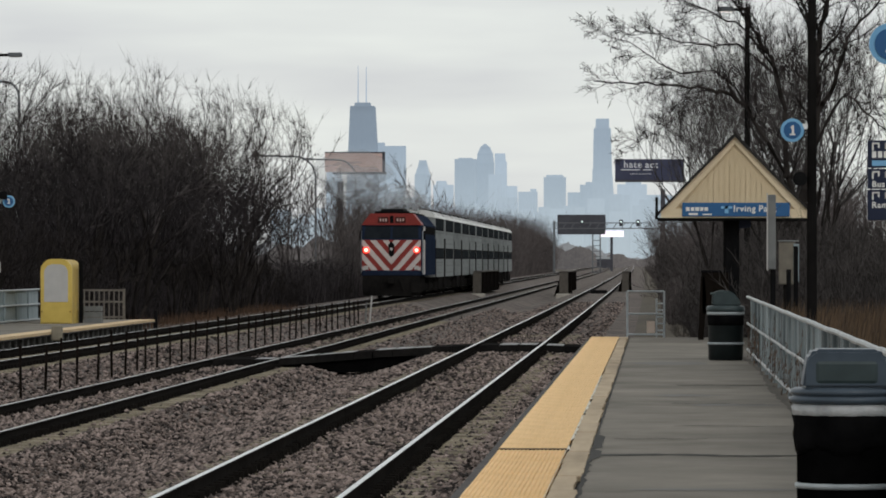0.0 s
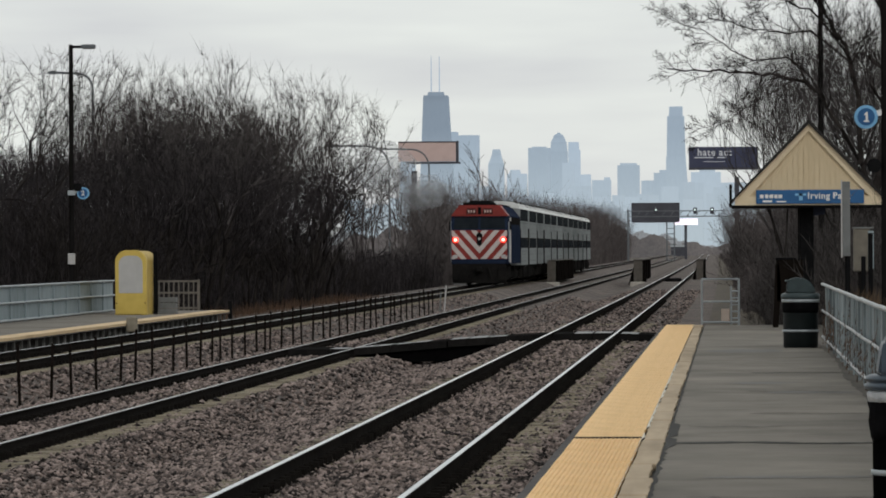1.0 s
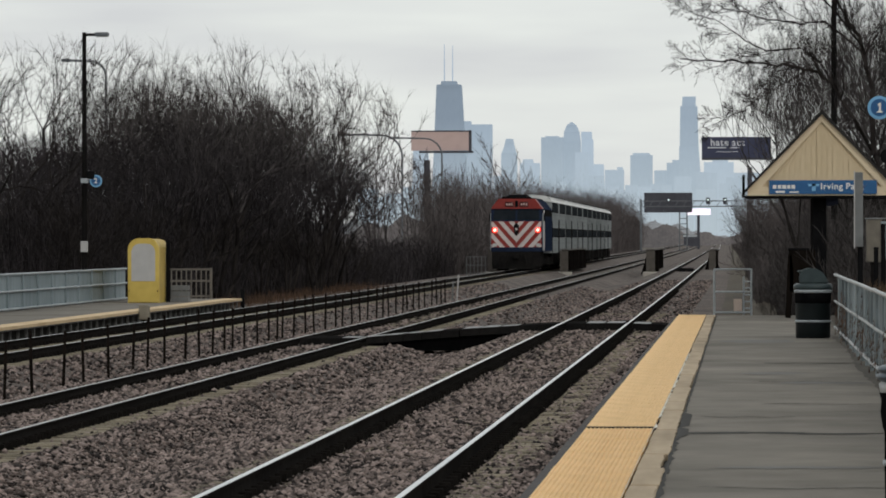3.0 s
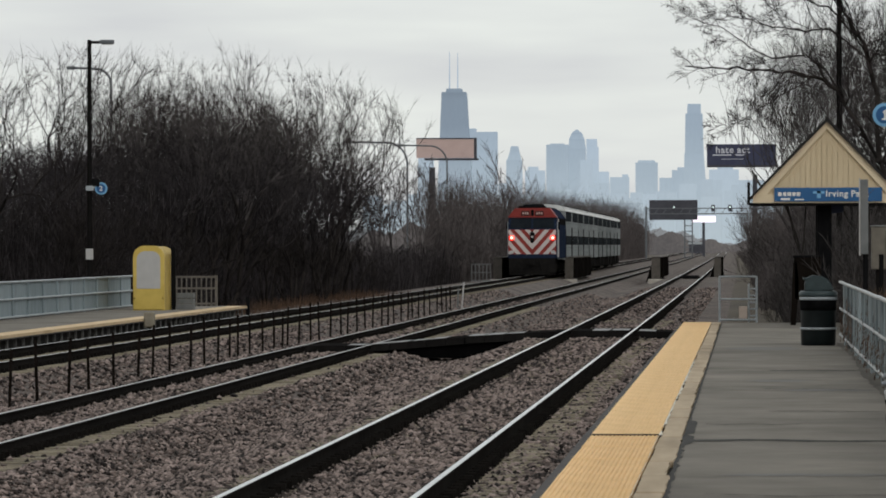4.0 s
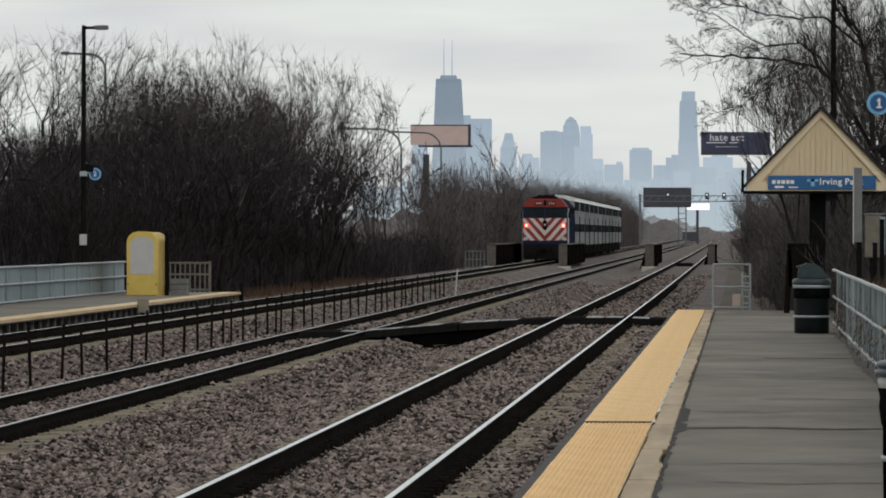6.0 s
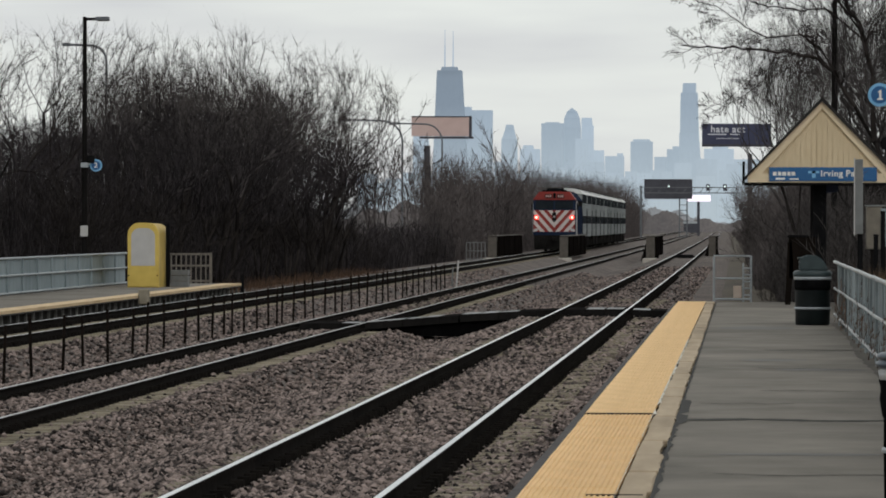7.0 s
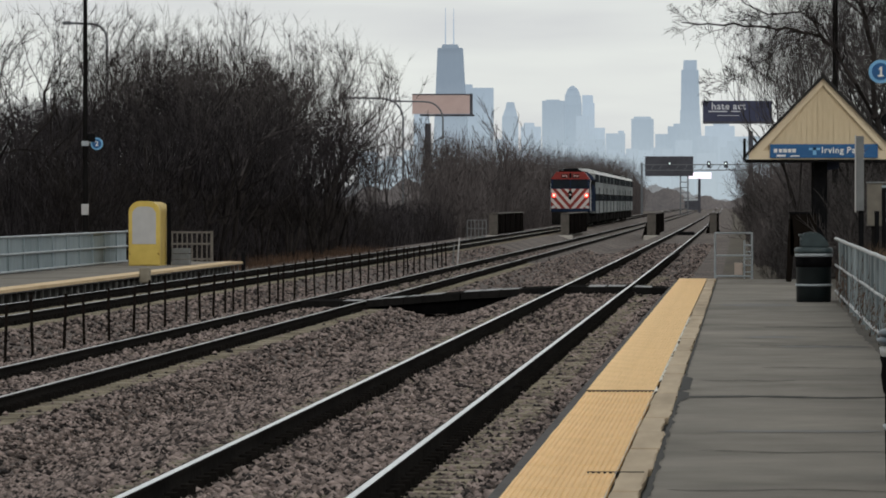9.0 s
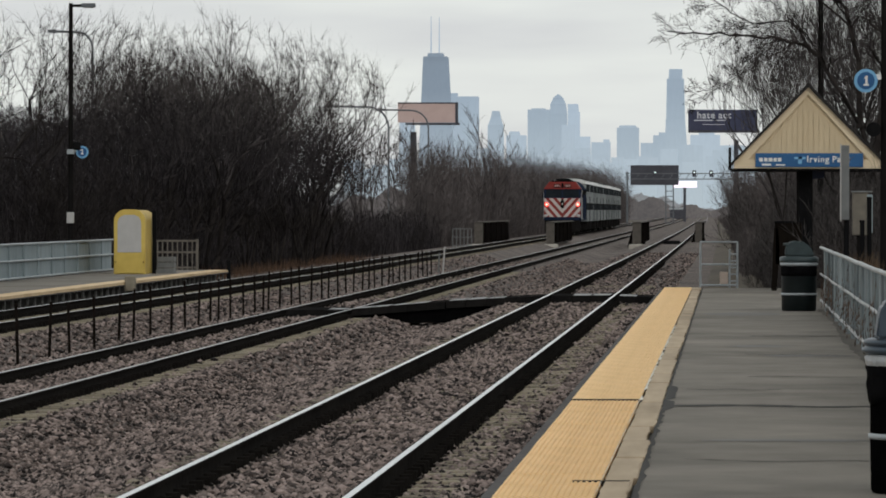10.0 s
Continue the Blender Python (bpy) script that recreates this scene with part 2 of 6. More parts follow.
# ---- mesh helpers ----
def part(name, bm, mat, parent=None, label="", smooth=False):
    me = bpy.data.meshes.new(name)
    if isinstance(bm, tuple):
        me.from_pydata(bm[0], [], bm[1])
    else:
        bmesh.ops.recalc_face_normals(bm, faces=bm.faces)
        bm.to_mesh(me)
        bm.free()
    for mm in (mat if isinstance(mat, (list, tuple)) else [mat]):
        me.materials.append(mm)
    if smooth:
        for p in me.polygons:
            p.use_smooth = True
    ob = new(name, me)
    if parent is not None:
        ob.parent = parent
    if label:
        tagged(ob, label)
    return ob


def thing(name, x, y, z, label, category, group="", kind="", rz=0.0):
    ob = new(name)
    ob.matrix_basis = pose(x, y, z, 0, 0, rz)
    return tagged(ob, label, category, group, kind)


def box(bm, x0, x1, y0, y1, z0, z1, bevel=0.0, mi=0):
    r = bmesh.ops.create_cube(bm, size=1.0)
    vs = r["verts"]
    for v in vs:
        v.co = Vector((x0 + (v.co.x + 0.5) * (x1 - x0), y0 + (v.co.y + 0.5) * (y1 - y0), z0 + (v.co.z + 0.5) * (z1 - z0)))
    fs = {f for v in vs for f in v.link_faces}
    for f in fs:
        f.material_index = mi
    if bevel:
        es = list({e for v in vs for e in v.link_edges})
        bmesh.ops.bevel(bm, geom=es, offset=bevel, segments=2, affect="EDGES", profile=0.5)
    return bm


def boxm(*a, **k):
    return box(bmesh.new(), *a, **k)


def tube(bm, p0, p1, r0, r1=None, n=10, caps=True):
    r1 = r0 if r1 is None else r1
    p0, p1 = Vector(p0), Vector(p1)
    d = p1 - p0
    q = d.to_track_quat("Z", "Y").to_matrix()
    a = [bm.verts.new(p0 + q @ Vector((r0 * math.cos(2 * math.pi * i / n), r0 * math.sin(2 * math.pi * i / n), 0))) for i in range(n)]
    b = [bm.verts.new(p1 + q @ Vector((r1 * math.cos(2 * math.pi * i / n), r1 * math.sin(2 * math.pi * i / n), 0))) for i in range(n)]
    for i in range(n):
        bm.faces.new((a[i], a[(i + 1) % n], b[(i + 1) % n], b[i]))
    if caps:
        bm.faces.new(a[::-1])
        bm.faces.new(b)
    return bm


def tubem(*a, **k):
    return tube(bmesh.new(), *a, **k)


def pipe(bm, points, r, n=8):
    for a, b in zip(points, points[1:]):
        tube(bm, a, b, r, n=n)
    return bm


def prism(poly, y0, y1, axis="y"):
    """A closed outline in x, z (or y, z) drawn out along y (or x)."""
    bm = bmesh.new()
    f = (lambda u, w, s: (u, s, w)) if axis == "y" else ((lambda u, w, s: (s, u, w)) if axis == "x" else (lambda u, w, s: (u, w, s)))
    a = [bm.verts.new(f(u, w, y0)) for u, w in poly]
    b = [bm.verts.new(f(u, w, y1)) for u, w in poly]
    k = len(poly)
    for i in range(k):
        bm.faces.new((a[i], a[(i + 1) % k], b[(i + 1) % k], b[i]))
    bm.faces.new(a)
    bm.faces.new(b[::-1])
    return bm


def lathe(profile, n=28, x=0.0, y=0.0):
    bm = bmesh.new()
    rings = []
    for r, z in profile:
        rings.append([bm.verts.new((x + r * math.cos(2 * math.pi * i / n), y + r * math.sin(2 * math.pi * i / n), z)) for i in range(n)])
    for a, b in zip(rings, rings[1:]):
        for i in range(n):
            bm.faces.new((a[i], a[(i + 1) % n], b[(i + 1) % n], b[i]))
    bm.faces.new(rings[0][::-1])
    bm.faces.new(rings[-1])
    return bm


def letters(name, text, size, mat, parent, m, label=""):
    cu = bpy.data.curves.new(name, "FONT")
    cu.space_character = 1.12
    cu.body, cu.size, cu.align_x, cu.align_y, cu.extrude, cu.offset = text, size, "CENTER", "CENTER", 0.004, size * 0.02
    tmp = bpy.data.objects.new(name, cu)
    scene.collection.objects.link(tmp)
    me = bpy.data.meshes.new_from_object(tmp.evaluated_get(bpy.context.evaluated_depsgraph_get()))
    bpy.data.objects.remove(tmp)
    me.materials.clear()
    me.materials.append(mat)
    ob = new(name, me)
    ob.parent = parent
    ob.matrix_basis = m
    if label:
        tagged(ob, label)
    return ob


def bend(d):
    """How far the line swings to the left, d metres down the track."""
    d = min(d, 1500.0)
    return -2.576e-6 * d * d + 0.5345e-9 * d ** 3


def stations(d0, d1):
    out, d = [], d0
    while d < d1:
        out.append(d)
        d += 4 if d < 120 else (10 if d < 400 else 40)
    return out + [d1]


def along(poly_fn, d0, d1, closed=True):
    """A cross-section (x, z) drawn along the line of the tracks."""
    verts, faces, k = [], [], None
    for d in stations(d0, d1):
        p = poly_fn(d)
        k = len(p)
        verts += [(x + bend(d), d, z) for x, z in p]
    n = len(verts) // k
    for i in range(n - 1):
        for j in range(k if closed else k - 1):
            a, b = i * k + j, i * k + (j + 1) % k
            faces.append((a, b, b + k, a + k))
    if closed:
        faces += [tuple(range(k - 1, -1, -1)), tuple(range((n - 1) * k, n * k))]
    return verts, faces


# ---- ground, ballast, tracks ----
def build_ground():
    xs = [-2600, -600, -120, -40, -19.5, 5.5, 40, 120, 600, 2600]
    ys = [-300, -20, 60, 150, 400, 1000, 2500, 4900]
    bm = bmesh.new()
    g = [[bm.verts.new((x, y, -1.1)) for x in xs] for y in ys]
    for a, b in zip(g, g[1:]):
        for i in range(len(xs) - 1):
            bm.faces.new((a[i], a[i + 1], b[i + 1], b[i]))
    tagged(part("ground", bm, M_EARTH), "brown winter earth beside the embankment", "ground", kind="structure")


BED = [(-24, -1.3), (-20, -0.7), (-16.3, -0.45), (-15.7, -0.31), (-12.15, -0.31), (-11.6, -0.5), (-11.4, -0.58), (-11.0, -0.52), (-7.7, -0.52),
       (-7.1, -0.74), (-6.3, -0.66), (-5.0, -0.205), (-1.65, -0.2), (-1.3, -0.24), (1.9, -0.25), (3.5, -0.3), (7, -1.4)]


def bed_height(x):
    for (x0, z0), (x1, z1) in zip(BED, BED[1:]):
        if x0 <= x <= x1:
            return z0 + (z1 - z0) * (x - x0) / (x1 - x0)
    return -1.3


def build_bed():
    v, f = along(lambda d: BED, -20, 1500, closed=False)
    tagged(part("ballast_bed", (v, f), M_BALLAST), "brown-grey crushed stone ballast under the tracks", "ballast", kind="structure")


def build_verge():
    rng = random.Random(77)
    v, f, n = [], [], 14
    ys = [107.2 + 3 * k for k in range(60)] + [300 + 25 * k for k in range(30)]
    for y in ys:
        for i in range(n):
            x = -0.55 + i * 0.42 + bend(y)
            v.append((x, y, -0.21 + (0.0 if i == 0 else rng.uniform(-0.02, 0.10)) + 0.012 * i))
    f = [(a * n + i, a * n + i + 1, (a + 1) * n + i + 1, (a + 1) * n + i) for a in range(len(ys) - 1) for i in range(n - 1)]
    tagged(part("verge", (v, f), M_EARTH), "bare brown earth verge beside the track", "ground", kind="structure")


TRACKS = [(-3.316, 0.0), (-9.354, -0.334), (-13.92, -0.115)]
GAUGE = 1.51


def build_stones():
    rng = np.random.default_rng(4)
    spots = []
    for d0, d1, per in ((26, 46, 400), (46, 75, 230), (75, 130, 70), (130, 240, 16)):
        lo, hi = max(-12.7, -0.17 * d1 - 0.5), -1.45
        n = int((d1 - d0) * (hi - lo) * per)
        p = np.stack([rng.uniform(lo, hi, n), rng.uniform(d0, d1, n)], 1)
        p = p[p[:, 0] > -0.165 * p[:, 1] - 0.6]
        p = p[p[:, 0] > -12.62]
        spots.append(p)
    p = np.concatenate(spots)
    keep = np.ones(len(p), bool)
    for c, top in TRACKS:  # few stones lie on the sleepers, none on the rails
        for s in (-1, 1):
            gap = np.abs(p[:, 0] - c - s * GAUGE / 2)
            keep &= gap > np.where(np.abs((p[:, 1] / 0.5) % 1 - 0.5) < 0.26, 0.2, 0.10)
        on_tie = (np.abs(p[:, 0] - c) < 1.32) & (np.abs((p[:, 1] / 0.5) % 1 - 0.5) < 0.24)
        clear = 0.05 + 0.75 * ((p[:, 0] - c) > 0.8)
        keep &= ~(on_tie & (rng.random(len(p)) < clear))
        if top < -0.2:  # bare sleeper ends beside the middle track
            keep &= ~((p[:, 0] - c > 0.83) & (p[:, 0] - c < 1.34) & (rng.random(len(p)) < 0.93))
    p = p[keep]
    n = len(p)
    z = np.array([bed_height(x) for x in p[:, 0]])
    z = z + 0.02 * (np.min(np.abs(p[:, 0][:, None] - np.array([c for c, _ in TRACKS])[None]), axis=1) < 0.7)
    size = 0.014 + 0.032 * rng.random(n) ** 1.6 * np.where(p[:, 1] > 130, 1.5, np.where(p[:, 1] > 75, 1.5, 1.0))
    base = np.array([(1, 0, 0), (0, 1, 0), (-1, 0, 0), (0, -1, 0), (0, 0, 1), (0, 0, -1)], float)
    tri = np.array([(0, 1, 4), (1, 2, 4), (2, 3, 4), (3, 0, 4), (1, 0, 5), (2, 1, 5), (3, 2, 5), (0, 3, 5)])
    v = base[None] * rng.uniform(0.65, 1.35, (n, 6, 1)) + rng.normal(0, 0.28, (n, 6, 3))
    v[:, :, 2] *= 0.65
    ang = rng.uniform(0, 6.28, n)
    c, s = np.cos(ang)[:, None], np.sin(ang)[:, None]
    x, y = v[:, :, 0] * c - v[:, :, 1] * s, v[:, :, 0] * s + v[:, :, 1] * c
    v = np.stack([x, y, v[:, :, 2]], 2) * size[:, None, None]
    v += np.stack([p[:, 0] - 0.0, p[:, 1], z + size * 0.35], 1)[:, None, :]
    f = (tri[None] + (np.arange(n) * 6)[:, None, None]).reshape(-1, 3)
    me = bpy.data.meshes.new("ballast_stones")
    v = v.reshape(-1, 3)
    me.vertices.add(len(v))
    me.vertices.foreach_set("co", v.ravel())
    me.loops.add(f.size)
    me.loops.foreach_set("vertex_index", f.ravel())
    me.polygons.add(len(f))
    me.polygons.foreach_set("loop_start", np.arange(0, f.size, 3))
    me.update(calc_edges=True)
    me.materials.append(M_STONE)
    tagged(new("ballast_stones", me), "loose angular brown-grey ballast stones between the rails", "ballast", kind="stuff")


def rail_profile(c, top):
    w = [(-0.07, -0.18), (-0.07, -0.165), (-0.01, -0.15), (-0.01, -0.04), (-0.036, -0.03), (-0.036, -0.004),
         (0.036, -0.004), (0.036, -0.03), (0.01, -0.04), (0.01, -0.15), (0.07, -0.165), (0.07, -0.18)]
    return [(c + x, top + z) for x, z in w]


def build_tracks():
    for i, (c, top) in enumerate(TRACKS):
        tr = tagged(new("track_%d" % (i + 1)), "railway track with rusty rails on timber sleepers", "railway track", kind="structure")
        for s in (-1, 1):
            x = c + s * GAUGE / 2
            r = part("rail", along(lambda d: rail_profile(x, top), -15, 1500), M_RAIL, tr, "dark rusty steel rail with a shiny top")
            part("railhead", along(lambda d: [(x - 0.027, top - 0.004), (x - 0.024, top), (x + 0.024, top), (x + 0.027, top - 0.004)], -15, 1500), M_RAILTOP if i == 0 else M_RAILDULL, r, "worn running surface")
        bm = bmesh.new()
        for d in np.arange((-11.75, 45.25, 60.25)[i], 190, 0.5):
            for s in (-1, 1):
                x = c + s * GAUGE / 2 + bend(d)
                box(bm, x - 0.17, x + 0.17, d - 0.09, d + 0.09, top - 0.185, top - 0.155)
                box(bm, x + 0.055, x + 0.15, d - 0.07, d + 0.07, top - 0.16, top - 0.095)
                box(bm, x - 0.125, x - 0.065, d - 0.05, d + 0.05, top - 0.16, top - 0.105)
            if len(bm.verts) > 1500:
                flush_plates(bm, tr)
                bm = bmesh.new()
        flush_plates(bm, tr)


def flush_plates(bm, tr):
    tagged(part("tie_plates", bm, M_PLATE, tr), kind="stuff")


def build_ties():
    rng = random.Random(8)
    meshes = []
    for k in range(4):
        bm = boxm(-1.3, 1.3, -0.115, 0.115, -0.16, 0.0, bevel=0.012)
        for v in bm.verts:
            v.co.z += rng.uniform(-0.006, 0.004)
            v.co.x += rng.uniform(-0.02, 0.02)
        ob = part("tie", bm, M_TIE)
        meshes.append(ob.data)
        bpy.data.objects.remove(ob)
    for i, (d0, d1) in enumerate(((-11.75, 135), (45.25, 190), (60.25, 150))):
        c, top = TRACKS[i]
        tr = bpy.data.objects["track_%d" % (i + 1)]
        for k, d in enumerate(np.arange(d0, d1, 0.5)):
            ob = new("tie", meshes[rng.randrange(4)])
            ob.parent = tr
            ob.matrix_basis = pose(c + bend(d) + rng.uniform(-0.05, 0.05), d, top - 0.178 + rng.uniform(-0.004, 0.01), 0, 0, rng.uniform(-0.8, 0.8))
        if i == 0:
            continue
        v, f = [], []
        for d in np.arange(d1, 420, 0.5):
            b = len(v)
            x = c + bend(d) + rng.uniform(-0.04, 0.04)
            z = top - 0.192
            v += [(x - 1.3, d - 0.11, z), (x + 1.3, d - 0.11, z), (x + 1.3, d + 0.11, z), (x - 1.3, d + 0.11, z), (x - 1.3, d - 0.11, z - 0.1), (x + 1.3, d - 0.11, z - 0.1)]
            f += [(b, b + 1, b + 2, b + 3), (b + 4, b + 5, b + 1, b)]
        tagged(part("far_ties", (v, f), M_TIE, tr), kind="stuff")


def build_crossing():
    d0, d1 = 108.6, 111.4
    t = thing("track_crossing", 0, 0, 0, "dark timber and rubber foot crossing over two tracks", "crossing")
    rng = random.Random(3)
    spans = [(-8.52, -6.4, -0.31, -0.14), (-6.38, -4.16, -0.13, -0.005), (-3.98, -2.65, 0.0, 0.0), (-2.48, -1.62, -0.005, -0.03), (-10.02, -8.68, -0.335, -0.335)]
    for x0, x1, z0, z1 in spans:
        n = max(2, round((x1 - x0) / 0.42))
        for k in range(n):
            a, b = x0 + (x1 - x0) * k / n, x0 + (x1 - x0) * (k + 1) / n - 0.012
            za, zb = z0 + (z1 - z0) * k / n, z0 + (z1 - z0) * (k + 1) / n
            j = rng.uniform(-0.004, 0.004)
            part("panel", prism([(a, za + j), (b, zb + j), (b, zb - 0.16), (a, za - 0.16)], d0, d1), M_UNDER, t)
            if rng.random() < 0.8:
                part("worn_top", prism([(a + 0.02, za + j + 0.004), (b - 0.02, zb + j + 0.004), (b - 0.02, zb + j - 0.01), (a + 0.02, za + j - 0.01)], d0 + rng.uniform(0.05, 0.6), d1 - rng.uniform(0.1, 0.8)), M_CROSSTOP, t, "worn pale panel top")
    # the shade in the dip below the panels, added as a black solid
    part("bearer", prism([(-8.5, -0.47), (-4.16, -0.16), (-4.3, -0.3), (-6.4, -0.62), (-8.2, -0.62)], d0 + 0.1, d1 - 0.1), M_BINBLACK, t, "black filler for the shaded pit under the crossing")


M_CROSSTOP = material("worn_crossing_panel", (0.10, 0.10, 0.10), (0.36, 0.36, 0.36), grain=9, stain=2.5, rough=0.6)

# ---- the near platform ----
DECK = 0.21
P_END = 106.8


def build_platform():
    deck = tagged(part("platform", boxm(-0.56, 2.05, -14, P_END, -0.35, DECK), M_ASPHALT), "grey weathered asphalt platform deck with cross joints", "platform", kind="structure")
    part("edge_beam", boxm(-1.515, -1.412, -14, P_END, -0.3, DECK - 0.03, bevel=0.015), M_BEAM, deck, "grey concrete edge beam")
    part("subbase", boxm(-1.40, -0.56, -14, P_END, -0.3, DECK - 0.045), M_JOINT, deck)
    rng = random.Random(5)
    # cross joints, some with a lifted lip
    for d, w, x0, x1 in ((42.4, 0.34, -0.5, 1.95), (33.1, 0.10, -0.3, 1.95), (28.7, 0.08, -0.45, 1.95), (49.8, 0.16, 0.2, 1.95), (46.2, 0.14, -0.4, 0.5), (57.5, 0.2, 0.2, 1.3), (66.0, 0.22, 0.3, 1.6)):
        v, f = [], []
        n = 24
        for k in range(n + 1):
            x = x0 + (x1 - x0) * k / n
            y = d + 0.35 * math.sin(k * 0.5 + d) * 0.3 - 0.25 * (x - x0) / 2.4
            ww = w * rng.uniform(0.5, 1.3) * (1.0 if w > 0.21 else 0.5)
            v += [(x, y - ww / 2, DECK + 0.004), (x, y + ww / 2, DECK + 0.004)]
        f = [(2 * k, 2 * k + 2, 2 * k + 3, 2 * k + 1) for k in range(n)]
        part("joint", (v, f), M_JOINT, deck)
    # pale repair bands
    for d, w, x0, x1 in ((57.0, 0.9, 0.35, 1.5), (61.0, 1.2, 0.0, 0.8), (80.0, 3.0, -0.4, 0.9), (36.0, 0.5, -0.2, 1.1)):
        v = [(x0 + (x1 - x0) * (0.5 - 0.5 * math.cos(a)) + rng.uniform(-0.08, 0.08), d + w * 0.5 * math.sin(a) * rng.uniform(0.6, 1), DECK + 0.003) for a in [2 * math.pi * k / 22 for k in range(22)]]
        part("patch", (v, [tuple(range(22))]), M_PATCH, deck)
    # ragged open joint beside the coping
    v, f, d, k = [], [], 26.0, 0
    while d < P_END:
        a = rng.uniform(0.0, 0.02) + (rng.uniform(0.0, 0.035) if d < 43 else 0) + (0.07 if 41.5 < d < 47 and rng.random() < 0.8 else 0)
        v += [(-0.572 - rng.uniform(0, 0.015), d, DECK + 0.005), (-0.565 + a, d, DECK + 0.005)]
        if k:
            f.append((2 * k - 2, 2 * k - 1, 2 * k + 1, 2 * k))
        k += 1
        d += rng.uniform(0.15, 0.5)
    # brown dirt gathered along the foot of the railing
    dv, df, d, k = [], [], 26.0, 0
    while d < P_END - 0.3:
        dv += [(1.66 - rng.uniform(0.05, 0.11) - 0.07 * (0.5 + 0.5 * math.sin(d * 0.23)), d, DECK + 0.006), (2.04, d, DECK + 0.006)]
        if k:
            df.append((2 * k - 2, 2 * k - 1, 2 * k + 1, 2 * k))
        k += 1
        d += rng.uniform(0.3, 0.9)
    part("dirt", (dv, df), M_DIRT, deck, "brown dirt along the railing")
    part("edge_crack", (v, f), M_JOINT, deck, "open ragged joint full of dirt")


M_DIRT = material("brown_dirt", (0.05, 0.043, 0.035), (0.115, 0.10, 0.082), grain=3, stain=1, stretch=(1, 0.5, 1))
M_PATCH = material("pale_patch", (0.11, 0.105, 0.098), (0.17, 0.165, 0.155), grain=3, stain=0.8, rough=0.9, stretch=(0.5, 2, 1))


def tactile_mesh(length, rise):
    bm = boxm(-0.305, 0.305, 0.004, length - 0.004, -0.03, 0.0)
    for k in range(17):
        x = -0.29 + k * 0.03625
        vs = []
        for y in (0.02, length - 0.02):
            vs.append([bm.verts.new((x + u, y, w)) for u, w in ((-0.011, 0.0005), (-0.006, rise), (0.006, rise), (0.011, 0.0005))])
        for j in range(3):
            bm.faces.new((vs[0][j], vs[0][j + 1], vs[1][j + 1], vs[1][j]))
        bm.faces.new(vs[0][::-1])
    return bm


def build_tactile():
    rng = random.Random(6)
    strip = tagged(new("tactile_strip"), "yellow ribbed tactile warning strip on the platform edge", "tactile paving", kind="structure")
    kinds = []
    for rise in (0.008, 0.0025):
        first = part("tile", tactile_mesh(1.22, rise), M_TACTILE)
        kinds.append(first.data)
        bpy.data.objects.remove(first)
    d = 43.3 - 1.22 * 45
    while d < P_END - 0.2:
        near = d < 43.2
        ob = new("tile", kinds[0 if near else 1])
        ob.parent = strip
        ob.matrix_basis = pose(-1.105, d, DECK + (0.006 if near else 0.016) + (rng.uniform(-0.002, 0.002) if near else 0.0), rng.uniform(-0.04, 0.04) if near else 0.0, 0, rng.uniform(-0.15, 0.15))
        d += 1.22
    part("joint", boxm(-1.41, -0.80, 43.22, 43.32, DECK - 0.02, DECK + 0.021), M_JOINT, strip, "dark lifted joint")
    part("joint", boxm(-0.98, -0.62, 30.285, 30.315, DECK - 0.02, DECK + 0.017), M_JOINT, strip)
    # worn pale edge between tiles and coping
    v, f, d, k = [], [], 26.0, 0
    while d < P_END:
        v += [(-0.80, d, DECK + 0.012), (-0.799 + (rng.uniform(0.0, 0.035) if 43.3 < d < 72 else rng.uniform(0, 0.006)), d, DECK + 0.012)]
        if k:
            f.append((2 * k - 2, 2 * k - 1, 2 * k + 1, 2 * k))
        k += 1
        d += rng.uniform(0.1, 0.6)
    part("worn_edge", (v, f), M_WORN, strip, "worn white edge of the strip")
    cop = tagged(new("coping"), "tan concrete coping blocks behind the tactile strip", "coping", kind="structure")
    d = 43.0 - 2.44 * 22
    while d < P_END - 0.3:
        L = min(2.44, P_END - d)
        bm = boxm(-0.79 + rng.uniform(0, 0.015), -0.585 + rng.uniform(-0.02, 0.015), d + 0.015, d + L - 0.015, -0.1, DECK + rng.uniform(0.0, 0.012) + 0.004, bevel=0.012)
        bmesh.ops.subdivide_edges(bm, edges=[e for e in bm.edges if abs((e.verts[0].co - e.verts[1].co).y) > 1], cuts=6)
        for w in bm.verts:
            if w.co.x > -0.62:
                w.co.x += rng.uniform(-0.02, 0.006)
            elif rng.random() < 0.4:
                w.co.x += rng.uniform(-0.012, 0.012)
        part("coping_block", bm, M_COPING, cop)
        d += 2.44


